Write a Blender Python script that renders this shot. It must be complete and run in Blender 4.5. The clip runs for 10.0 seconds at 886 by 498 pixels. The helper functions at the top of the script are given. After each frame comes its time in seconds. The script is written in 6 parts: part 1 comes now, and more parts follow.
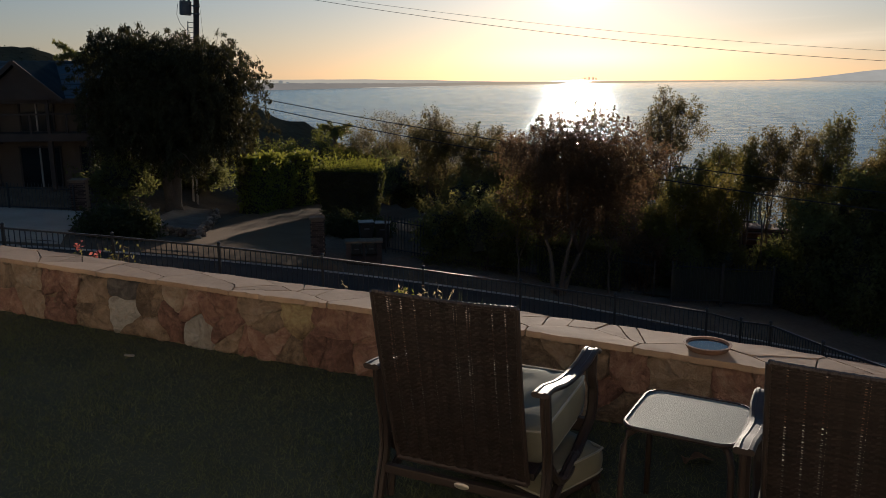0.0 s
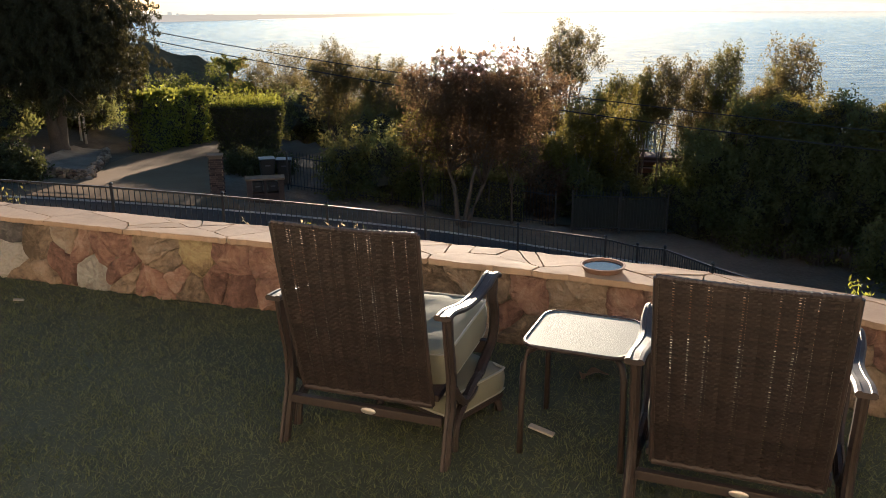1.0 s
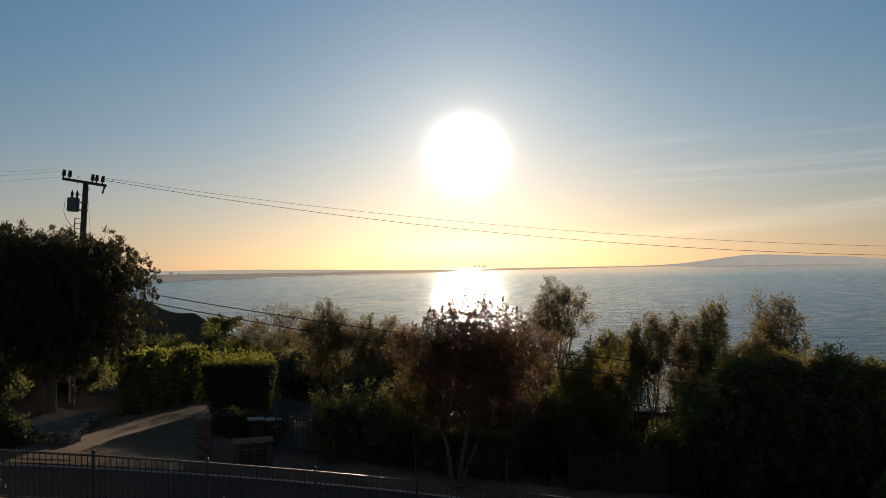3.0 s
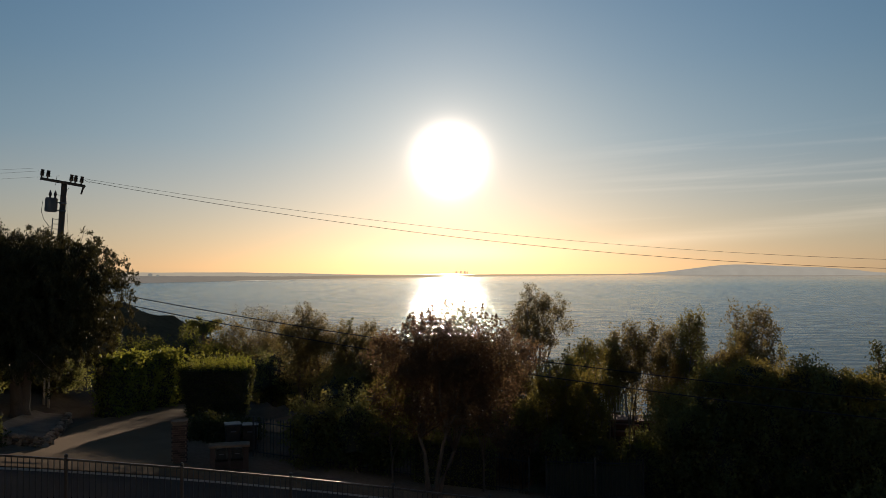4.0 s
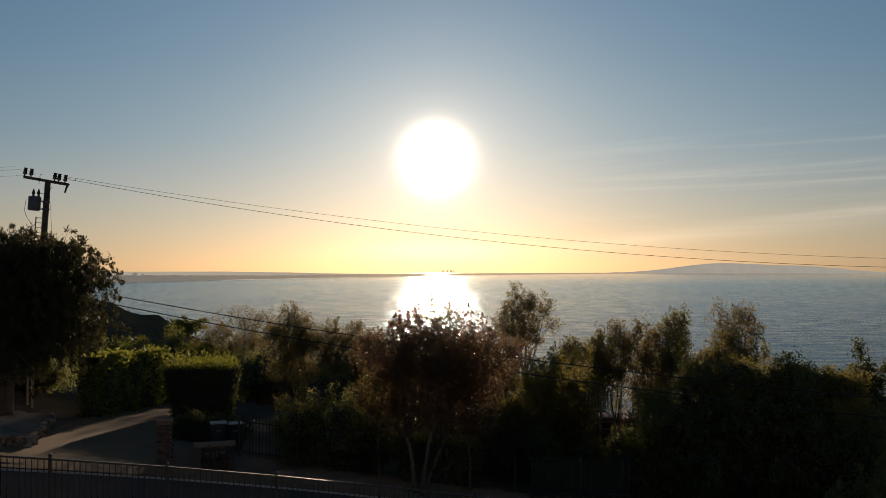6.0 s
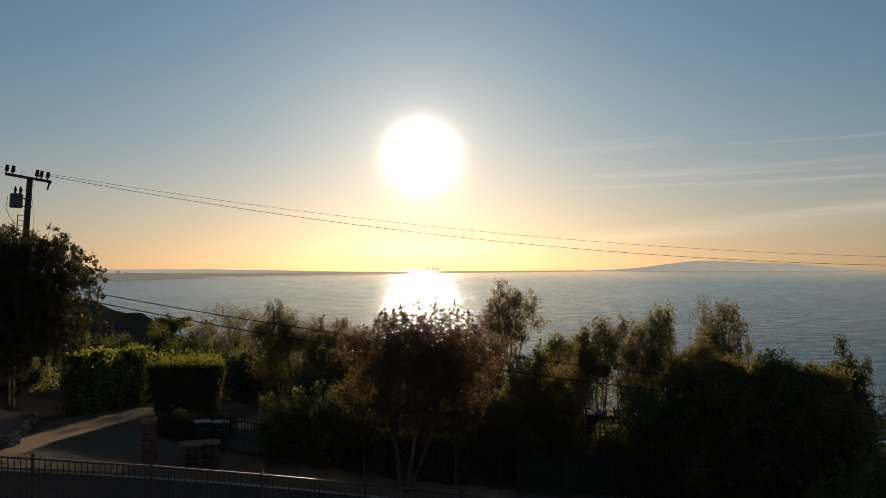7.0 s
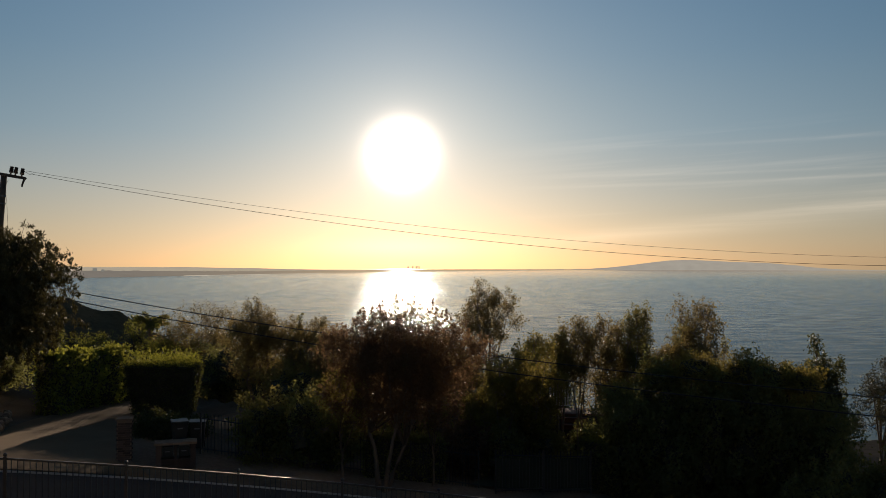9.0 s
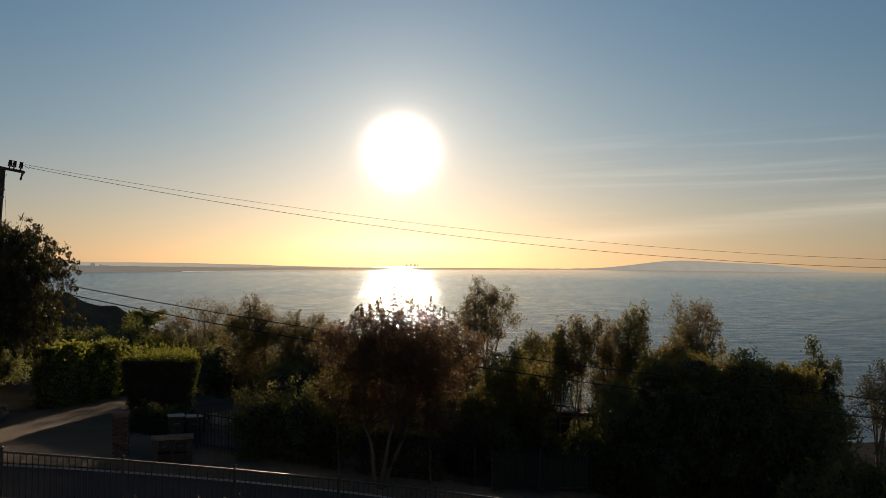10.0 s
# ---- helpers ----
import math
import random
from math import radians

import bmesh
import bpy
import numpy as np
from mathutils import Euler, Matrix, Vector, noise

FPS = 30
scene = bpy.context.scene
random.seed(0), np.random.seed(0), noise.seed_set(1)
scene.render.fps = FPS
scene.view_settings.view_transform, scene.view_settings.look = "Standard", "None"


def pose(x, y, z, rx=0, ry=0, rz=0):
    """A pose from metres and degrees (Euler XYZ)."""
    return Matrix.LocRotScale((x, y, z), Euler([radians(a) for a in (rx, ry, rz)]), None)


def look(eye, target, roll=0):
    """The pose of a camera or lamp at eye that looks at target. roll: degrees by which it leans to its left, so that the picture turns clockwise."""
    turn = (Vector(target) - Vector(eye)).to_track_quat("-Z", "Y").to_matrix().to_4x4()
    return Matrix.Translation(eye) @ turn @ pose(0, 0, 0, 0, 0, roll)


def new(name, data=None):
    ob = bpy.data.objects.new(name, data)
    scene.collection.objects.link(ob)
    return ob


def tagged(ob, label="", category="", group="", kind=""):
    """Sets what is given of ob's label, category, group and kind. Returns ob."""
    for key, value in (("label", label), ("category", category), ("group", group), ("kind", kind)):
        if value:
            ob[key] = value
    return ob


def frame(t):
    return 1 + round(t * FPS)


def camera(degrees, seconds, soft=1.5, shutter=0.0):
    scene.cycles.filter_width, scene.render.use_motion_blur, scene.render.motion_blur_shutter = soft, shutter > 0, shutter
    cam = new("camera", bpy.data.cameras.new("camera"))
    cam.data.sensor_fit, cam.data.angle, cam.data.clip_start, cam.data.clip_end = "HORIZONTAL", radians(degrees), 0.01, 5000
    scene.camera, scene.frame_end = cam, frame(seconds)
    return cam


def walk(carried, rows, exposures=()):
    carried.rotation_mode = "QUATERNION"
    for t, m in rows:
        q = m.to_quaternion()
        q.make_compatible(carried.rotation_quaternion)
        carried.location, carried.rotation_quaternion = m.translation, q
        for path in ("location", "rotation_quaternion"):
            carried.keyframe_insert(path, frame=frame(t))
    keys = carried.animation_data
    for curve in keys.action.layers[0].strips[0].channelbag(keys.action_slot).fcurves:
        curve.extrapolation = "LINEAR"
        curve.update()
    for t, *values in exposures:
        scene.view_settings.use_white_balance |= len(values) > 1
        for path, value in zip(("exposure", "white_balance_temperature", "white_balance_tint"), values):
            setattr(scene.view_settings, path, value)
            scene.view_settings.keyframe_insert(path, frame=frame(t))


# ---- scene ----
# The camera: a person on a terrace above a sloping street, eye about 1.75 m above the lawn
cam = camera(56.6, 10.0, soft=0.85)
PATH = [
    (0.0, -0.022, 0.016, 1.745, 77.95, 0.32, 9.02),
    (0.5, 0.001, 0.003, 1.724, 74.42, 0.63, 5.02),
    (1.0, -0.000, 0.000, 1.720, 73.39, 0.32, 2.25),
    (1.5, 0.001, -0.002, 1.728, 75.33, 0.56, 1.59),
    (2.0, 0.006, 0.005, 1.823, 83.33, 0.91, 1.49),
    (2.5, 0.009, 0.020, 1.887, 89.39, 1.02, 1.68),
    (3.8, 0.097, 0.020, 1.949, 91.28, 0.23, 1.06),
    (4.0, 0.090, -0.002, 1.954, 91.22, 0.11, 0.39),
    (4.5, 0.097, -0.038, 1.947, 91.23, 0.08, 0.00),
    (5.0, 0.108, -0.039, 1.958, 91.18, 0.09, -0.26),
    (6.5, 0.097, -0.048, 1.935, 91.10, 0.20, -0.92),
    (7.0, 0.090, -0.040, 1.946, 90.98, 0.17, -1.57),
    (7.5, 0.119, -0.026, 1.952, 90.97, -0.01, -2.08),
    (8.0, 0.126, -0.016, 1.966, 90.93, 0.07, -2.70),
    (8.5, 0.158, -0.029, 1.956, 90.92, 0.14, -2.83),
    (9.0, 0.138, -0.054, 1.960, 90.87, -0.00, -2.96),
    (9.5, 0.142, -0.063, 1.966, 90.74, -0.12, -2.91),
    (10.0, 0.134, -0.049, 1.937, 90.75, -0.55, -3.08),
]
EXPOSURE = [(t, stops, kelvin, 13) for t, stops, kelvin in ((0.0, 0.2, 5450), (0.4, 0.65, 5550), (0.6, 1.1, 5650), (0.8, 1.55, 5750), (1.0, 1.8, 5800), (1.3, 2.2, 5800), (1.8, 2.2, 5700), (2.0, 1.65, 5600), (2.2, 1.2, 5550), (2.5, 0.75, 5550), (2.7, 0.4, 5650), (3.3, 0.1, 5950), (3.8, 0.05, 6020), (6.0, 0.05, 6100), (10.0, 0.05, 6120))]
walk(cam, [(t, pose(x, y, z, rx, ry, rz)) for t, x, y, z, rx, ry, rz in PATH], EXPOSURE)

# ---- light ----
SUN_EL, SUN_AZ = 7.4, 0.1
SUN_DIR = Vector((math.sin(radians(SUN_AZ)) * math.cos(radians(SUN_EL)), math.cos(radians(SUN_AZ)) * math.cos(radians(SUN_EL)), math.sin(radians(SUN_EL))))
sun = new("sun", bpy.data.lights.new("sun", "SUN"))
sun.data.energy, sun.data.angle, sun.data.color = 4.6, radians(0.53), (1.0, 0.78, 0.52)
sun.matrix_world = look(SUN_DIR * 200, (0, 0, 0))


class Nodes:
    """A node tree to which nodes are added with their inputs in one line."""

    def __init__(self, tree):
        self.tree = tree
        tree.nodes.clear()

    def add(self, kind, settings=None, **inputs):
        n = self.tree.nodes.new(kind)
        st = settings or {}
        if "operation" in st:
            n.operation = st["operation"]
        if "use_clamp" in st:
            n.use_clamp = st["use_clamp"]
        if "noise_dimensions" in st:
            n.noise_dimensions = st["noise_dimensions"]
        if "feature" in st:
            n.feature = st["feature"]
        for k, v in inputs.items():
            key = int(k[1:]) if k[0] == "i" and k[1:].isdigit() else k.replace("_", " ")
            if isinstance(v, bpy.types.NodeSocket):
                self.tree.links.new(v, n.inputs[key])
            else:
                n.inputs[key].default_value = v
        return n

    def ramp(self, fac, stops):
        n = self.add("ShaderNodeValToRGB", i0=fac)
        while len(n.color_ramp.elements) < len(stops):
            n.color_ramp.elements.new(0.5)
        for e, (p, c) in zip(n.color_ramp.elements, stops):
            e.position, e.color = p, (*c, 1) if len(c) == 3 else c
        return n.outputs[0]

    def math(self, op, a, b=0.0, clamp=False):
        return self.add("ShaderNodeMath", {"operation": op, "use_clamp": clamp}, i0=a, i1=b).outputs[0]


world = bpy.data.worlds.new("sky")
scene.world = world
world.use_nodes = True
w = Nodes(world.node_tree)
sky = w.add("ShaderNodeTexSky")
sky.sky_type, sky.sun_disc = "NISHITA", False
sky.sun_elevation, sky.sun_rotation = radians(SUN_EL), radians(SUN_AZ)
sky.altitude, sky.air_density, sky.dust_density, sky.ozone_density = 100.0, 1.0, 0.5, 2.5
way = w.add("ShaderNodeTexCoord").outputs["Generated"]
near = w.math("MAXIMUM", w.add("ShaderNodeVectorMath", {"operation": "DOT_PRODUCT"}, i0=way, i1=SUN_DIR).outputs["Value"], 0.0)
core = w.math("MULTIPLY", w.math("POWER", near, 3000.0), 9.0)
ring = w.math("MULTIPLY", w.math("POWER", near, 110.0), 0.13)
wide = w.math("ADD", w.math("MULTIPLY", w.math("POWER", near, 14.0), 0.024), w.math("MULTIPLY", w.math("POWER", near, 700.0), 0.35))
glow = w.math("ADD", w.math("ADD", core, ring), wide)
axes = w.add("ShaderNodeSeparateXYZ", i0=way)
east, up = axes.outputs[0], axes.outputs[2]


def bell(value, centre, width):
    """1 at the centre, falling away over the width."""
    d = w.math("DIVIDE", w.math("SUBTRACT", value, centre), width)
    return w.math("POWER", 2.718, w.math("MULTIPLY", w.math("MULTIPLY", d, d), -1.0))


# thin cirrus streaks, drawn out level with the horizon
flat = w.add("ShaderNodeCombineXYZ", X=w.math("DIVIDE", east, w.math("MAXIMUM", axes.outputs[1], 0.05)), Y=w.math("ADD", w.math("MULTIPLY", up, 30.0), w.math("MULTIPLY", east, -1.5)), Z=0.0)
streak = w.add("ShaderNodeTexNoise", {}, Vector=flat.outputs[0], Scale=2.1, Detail=7.0, Roughness=0.55).outputs["Fac"]
band = w.ramp(up, [(0.035, (0, 0, 0)), (0.06, (1, 1, 1)), (0.135, (1, 1, 1)), (0.165, (0, 0, 0))])
side = w.ramp(east, [(0.10, (0, 0, 0)), (0.24, (1, 1, 1))])
cirrus = w.math("MULTIPLY", w.math("MULTIPLY", w.ramp(streak, [(0.50, (0, 0, 0)), (0.68, (0.5, 0.5, 0.5))]), band), side)
# three long wisps, the lowest broad and warm, rising to the west
for level, climb, wide_by, amount, begin in ((0.003, 0.100, 0.0100, 1.3, 0.10), (0.084, 0.012, 0.0022, 0.6, 0.12), (0.097, 0.004, 0.0016, 0.35, 0.16), (0.131, 0.003, 0.0020, 0.35, 0.22)):
    line = w.math("SUBTRACT", up, w.math("ADD", w.math("MULTIPLY", east, climb), w.math("MULTIPLY", streak, 0.006)))
    wisp = w.math("MULTIPLY", bell(line, level, wide_by), w.ramp(east, [(begin, (0, 0, 0)), (begin + 0.14, (1, 1, 1))]))
    thin = w.ramp(streak, [(0.36, (0.35, 0.35, 0.35)), (0.60, (1, 1, 1))])
    cirrus = w.math("ADD", cirrus, w.math("MULTIPLY", w.math("MULTIPLY", wisp, thin), amount))
# a low bank of bright haze below the sun
bank = w.math("MULTIPLY", w.math("MULTIPLY", bell(up, 0.017, 0.012), bell(east, 0.0, 0.10)), w.math("MAXIMUM", axes.outputs[1], 0.0))
# sea haze warms the sky near the horizon
tone = w.ramp(up, [(0.0, (1.0, 0.955, 1.15)), (0.08, (1.0, 0.975, 1.04)), (0.20, (0.98, 1.015, 1.0)), (0.45, (0.85, 1.04, 1.08))])
hazy = w.add("ShaderNodeVectorMath", {"operation": "MULTIPLY"}, i0=sky.outputs[0], i1=tone).outputs[0]
veil = w.ramp(up, [(0.0, (0.53, 0.405, 0.235)), (0.04, (0.50, 0.41, 0.275)), (0.085, (0.40, 0.385, 0.325)), (0.15, (0.24, 0.325, 0.35)), (0.24, (0.155, 0.262, 0.335)), (0.40, (0.085, 0.19, 0.30)), (0.9, (0.05, 0.10, 0.2))])
ahead = w.math("ADD", w.math("MULTIPLY", w.math("POWER", near, 3.0), 0.39), 0.165)
b1 = w.add("ShaderNodeBackground", Color=hazy, Strength=0.03)
b2 = w.add("ShaderNodeBackground", Color=(1.0, 0.77, 0.56, 1), Strength=glow)
b3 = w.add("ShaderNodeBackground", Color=(1.0, 0.78, 0.54, 1), Strength=w.math("ADD", w.math("MULTIPLY", cirrus, 0.11), w.math("MULTIPLY", bank, 0.22)))
b4 = w.add("ShaderNodeBackground", Color=veil, Strength=ahead)
s1 = w.add("ShaderNodeAddShader", i0=b1.outputs[0], i1=b2.outputs[0])
s2 = w.add("ShaderNodeAddShader", i0=s1.outputs[0], i1=b3.outputs[0])
s3 = w.add("ShaderNodeAddShader", i0=s2.outputs[0], i1=b4.outputs[0])
w.add("ShaderNodeOutputWorld", Surface=s3.outputs[0])

# ---- materials ----
def surface(name, dark, light, rough=0.7, grain=40.0, patch=3.0, bump=0.2, metal=0.0, sheen=0.5, random_by="", spread=0.25, depth=0.01):
    """A material of two colours mixed by noise at two scales, with fine relief."""
    m = bpy.data.materials.new(name)
    m.use_nodes = True
    g = Nodes(m.node_tree)
    at = g.add("ShaderNodeTexCoord").outputs["Object"]
    if random_by == "object":
        rnd = g.add("ShaderNodeObjectInfo").outputs["Random"]
    elif random_by == "island":
        rnd = g.add("ShaderNodeNewGeometry").outputs["Random Per Island"]
    else:
        rnd = None
    fine = g.add("ShaderNodeTexNoise", {}, Vector=at, Scale=grain, Detail=5.0, Roughness=0.65).outputs["Fac"]
    wide = g.add("ShaderNodeTexNoise", {}, Vector=at, Scale=patch, Detail=3.0).outputs["Fac"]
    fac = g.math("ADD", g.math("MULTIPLY", fine, 0.5), g.math("MULTIPLY", wide, 0.5))
    if rnd is not None:
        fac = g.math("ADD", g.math("MULTIPLY", fac, 1 - spread), g.math("MULTIPLY", rnd, spread))
    col = g.ramp(fac, [(0.28, dark), (0.72, light)])
    ro = g.math("ADD", g.math("MULTIPLY", fine, 0.25), rough - 0.12, True)
    bp = g.add("ShaderNodeBump", Strength=bump, Distance=depth, Height=fine)
    if sheen == 0:
        p = g.add("ShaderNodeBsdfDiffuse", Color=col, Roughness=0.9, Normal=bp.outputs[0])
    else:
        p = g.add("ShaderNodeBsdfPrincipled", Base_Color=col, Roughness=ro, Metallic=metal, Normal=bp.outputs[0])
        p.inputs["Specular IOR Level"].default_value = sheen
    g.add("ShaderNodeOutputMaterial", Surface=p.outputs[0])
    return m


def leaf(name, dark, light, through_colour, amount=0.45, gloss=0.55):
    """Leaves: each a little different, lit from behind as well as from the front."""
    m = bpy.data.materials.new(name)
    m.use_nodes = True
    g = Nodes(m.node_tree)
    rnd = g.add("ShaderNodeNewGeometry").outputs["Random Per Island"]
    at = g.add("ShaderNodeTexCoord").outputs["Object"]
    wide = g.add("ShaderNodeTexNoise", {}, Vector=at, Scale=0.9, Detail=2.0).outputs["Fac"]
    fac = g.math("ADD", g.math("MULTIPLY", rnd, 0.6), g.math("MULTIPLY", wide, 0.4))
    col = g.ramp(fac, [(0.15, dark), (0.85, light)])
    p = g.add("ShaderNodeBsdfPrincipled", Base_Color=col, Roughness=gloss)
    p.inputs["Specular IOR Level"].default_value = 0.11
    back = g.add("ShaderNodeBsdfTranslucent", Color=(*through_colour, 1))
    mix = g.add("ShaderNodeMixShader", i0=amount, i1=p.outputs[0], i2=back.outputs[0])
    g.add("ShaderNodeOutputMaterial", Surface=mix.outputs[0])
    return m


M_GROUND = surface("dry_soil", (0.08, 0.062, 0.045), (0.18, 0.145, 0.105), 0.95, 6, 0.4, 0.5, depth=0.05, sheen=0)
M_ASPHALT = surface("asphalt", (0.056, 0.050, 0.045), (0.092, 0.083, 0.075), 0.85, 60, 0.5, 0.3, sheen=0)
M_CONCRETE = surface("concrete", (0.26, 0.23, 0.19), (0.42, 0.38, 0.32), 0.9, 30, 0.8, 0.2, sheen=0)
M_EDGE = surface("pale_edging", (0.32, 0.30, 0.27), (0.50, 0.48, 0.44), 0.9, 30, 1.2, 0.2, sheen=0)
M_DRIVE = surface("driveway_paving", (0.118, 0.072, 0.040), (0.20, 0.130, 0.074), 0.85, 25, 0.6, 0.35, sheen=0.05)
M_LAWN = surface("turf", (0.030, 0.038, 0.020), (0.066, 0.074, 0.041), 0.95, 50, 1.2, 0.6, depth=0.02)
M_GRASS = leaf("grass_blades", (0.05, 0.062, 0.033), (0.15, 0.16, 0.088), (0.20, 0.22, 0.07), 0.3, 0.6)
def rubble(name, stops, seed):
    """Rough quarried stone: blotches of several colours within each stone, a pitted face."""
    m = bpy.data.materials.new(name)
    m.use_nodes = True
    g = Nodes(m.node_tree)
    at = g.add("ShaderNodeTexCoord").outputs["Object"]
    rnd = g.add("ShaderNodeObjectInfo").outputs["Random"]
    blot = g.add("ShaderNodeTexNoise", {"noise_dimensions": "4D"}, Vector=at, W=g.math("MULTIPLY", rnd, 40.0), Scale=6.0 + seed, Detail=9.0, Roughness=0.72, Distortion=0.6).outputs["Fac"]
    pits = g.add("ShaderNodeTexNoise", {}, Vector=at, Scale=38.0, Detail=8.0, Roughness=0.75).outputs["Fac"]
    crag = g.add("ShaderNodeTexVoronoi", {"feature": "SMOOTH_F1"}, Vector=at, Scale=13.0).outputs["Distance"]
    fac = g.math("ADD", g.math("SUBTRACT", g.math("MULTIPLY", blot, 1.05), 0.15), g.math("MULTIPLY", g.math("SUBTRACT", rnd, 0.5), 0.26))
    fac = g.math("ADD", fac, g.math("MULTIPLY", pits, 0.22))
    col = g.ramp(fac, stops)
    h = g.math("ADD", g.math("MULTIPLY", pits, 0.5), g.math("ADD", crag, blot))
    bp = g.add("ShaderNodeBump", Strength=1.0, Distance=0.04, Height=h)
    p = g.add("ShaderNodeBsdfPrincipled", Base_Color=col, Roughness=0.9, Normal=bp.outputs[0])
    p.inputs["Specular IOR Level"].default_value = 0.25
    g.add("ShaderNodeOutputMaterial", Surface=p.outputs[0])
    return m


M_STONE = rubble("field_stone", [(0.30, (0.105, 0.078, 0.055)), (0.42, (0.205, 0.148, 0.102)), (0.54, (0.29, 0.212, 0.147)), (0.72, (0.36, 0.295, 0.225))], 0.0)
M_STONE_RED = rubble("red_field_stone", [(0.30, (0.105, 0.058, 0.047)), (0.44, (0.20, 0.112, 0.084)), (0.56, (0.28, 0.165, 0.122)), (0.72, (0.38, 0.275, 0.205))], 1.0)
M_STONE_PALE = rubble("pale_field_stone", [(0.28, (0.16, 0.14, 0.115)), (0.45, (0.27, 0.245, 0.21)), (0.62, (0.38, 0.36, 0.325)), (0.75, (0.33, 0.27, 0.21))], 2.0)
M_STONE_GREY = rubble("dark_grey_field_stone", [(0.30, (0.05, 0.045, 0.042)), (0.5, (0.10, 0.09, 0.085)), (0.7, (0.17, 0.15, 0.13))], 2.0)
# yellow patch of reflected sunlight, painted into this stone's colours
M_STONE_SUNPATCH = rubble("sun_patch_field_stone", [(0.34, (0.13, 0.09, 0.055)), (0.48, (0.25, 0.18, 0.105)), (0.57, (0.33, 0.25, 0.135)), (0.66, (0.38, 0.305, 0.165)), (0.80, (0.36, 0.28, 0.19))], 3.0)
M_JOINT = surface("dark_joint_mortar", (0.05, 0.048, 0.038), (0.15, 0.135, 0.105), 0.95, 60, 5, 0.5, sheen=0)
M_MORTAR = surface("mortar", (0.13, 0.095, 0.066), (0.27, 0.20, 0.145), 0.95, 60, 4, 0.5, sheen=0)
M_FLAG = surface("flagstone", (0.235, 0.155, 0.100), (0.41, 0.292, 0.20), 0.85, 26, 4.0, 0.5, random_by="object", spread=0.35, depth=0.006, sheen=0.3)
M_IRON = surface("black_iron_paint", (0.012, 0.012, 0.013), (0.03, 0.03, 0.032), 0.45, 80, 5, 0.1)
M_BARK = surface("bark", (0.06, 0.042, 0.028), (0.17, 0.13, 0.09), 0.9, 18, 2.0, 0.7, depth=0.03)
M_BARK_PALE = surface("pale_bark", (0.10, 0.075, 0.055), (0.24, 0.185, 0.14), 0.85, 12, 1.5, 0.5, depth=0.02)
M_LEAF_EUC = leaf("eucalyptus_leaves", (0.022, 0.027, 0.014), (0.060, 0.060, 0.030), (0.14, 0.115, 0.035), 0.14, 0.6)
M_LEAF_OLIVE = leaf("olive_green_leaves", (0.035, 0.045, 0.016), (0.10, 0.105, 0.035), (0.27, 0.225, 0.065), 0.44)
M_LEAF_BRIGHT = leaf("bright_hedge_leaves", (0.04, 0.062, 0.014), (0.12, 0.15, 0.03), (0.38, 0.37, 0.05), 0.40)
M_LEAF_DARK = leaf("dark_hedge_leaves", (0.038, 0.048, 0.021), (0.105, 0.12, 0.048), (0.26, 0.25, 0.07), 0.40)
M_LEAF_FAR = leaf("sunlit_far_leaves", (0.03, 0.046, 0.012), (0.085, 0.105, 0.025), (0.20, 0.20, 0.03), 0.36)
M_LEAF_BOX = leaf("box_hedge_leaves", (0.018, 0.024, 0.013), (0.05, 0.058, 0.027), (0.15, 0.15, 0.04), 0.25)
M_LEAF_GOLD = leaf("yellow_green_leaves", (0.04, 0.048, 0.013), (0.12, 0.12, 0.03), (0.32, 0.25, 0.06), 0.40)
M_LEAF_SLENDER = leaf("dull_green_brown_leaves", (0.030, 0.034, 0.015), (0.085, 0.082, 0.034), (0.27, 0.20, 0.07), 0.42)
M_LEAF_RED = leaf("reddish_leaves", (0.032, 0.025, 0.016), (0.08, 0.056, 0.033), (0.27, 0.16, 0.08), 0.36)
# dark core colour: the shade deep inside foliage is painted in
M_INNER = surface("painted_shade_core", (0.02, 0.021, 0.012), (0.05, 0.048, 0.028), 0.95, 12, 2, 0.6, depth=0.05)
M_PLASTER = surface("cream_plaster", (0.62, 0.54, 0.42), (0.74, 0.66, 0.53), 0.9, 30, 0.6, 0.15)


# ---- mesh helpers ----
def mesh_object(name, verts, faces, material, parent=None, label="", smooth=False):
    me = bpy.data.meshes.new(name)
    me.from_pydata([tuple(v) for v in verts], [], [tuple(int(i) for i in f) for f in faces])
    me.materials.append(material)
    if smooth:
        me.polygons.foreach_set("use_smooth", [True] * len(me.polygons))
    me.update()
    ob = new(name, me)
    if parent is not None:
        ob.parent = parent
    if label:
        ob["label"] = label
    return ob


def quads_object(name, corners, material, parent=None, label=""):
    """Many separate four-cornered leaves or blades: corners is an array n x 4 x 3."""
    n = len(corners)
    me = bpy.data.meshes.new(name)
    me.vertices.add(n * 4)
    me.loops.add(n * 4)
    me.polygons.add(n)
    me.vertices.foreach_set("co", np.asarray(corners, dtype=np.float32).reshape(-1))
    me.loops.foreach_set("vertex_index", np.arange(n * 4, dtype=np.int32))
    me.polygons.foreach_set("loop_start", np.arange(0, n * 4, 4, dtype=np.int32))
    me.materials.append(material)
    me.update(calc_edges=True)
    ob = new(name, me)
    if parent is not None:
        ob.parent = parent
    if label:
        ob["label"] = label
    return ob


def part(name, bm, material, parent, label="", smooth=False):
    me = bpy.data.meshes.new(name)
    bm.to_mesh(me)
    bm.free()
    me.materials.append(material)
    if smooth:
        me.polygons.foreach_set("use_smooth", [True] * len(me.polygons))
    ob = new(name, me)
    if parent is not None:
        ob.parent = parent
    if label:
        ob["label"] = label
    return ob


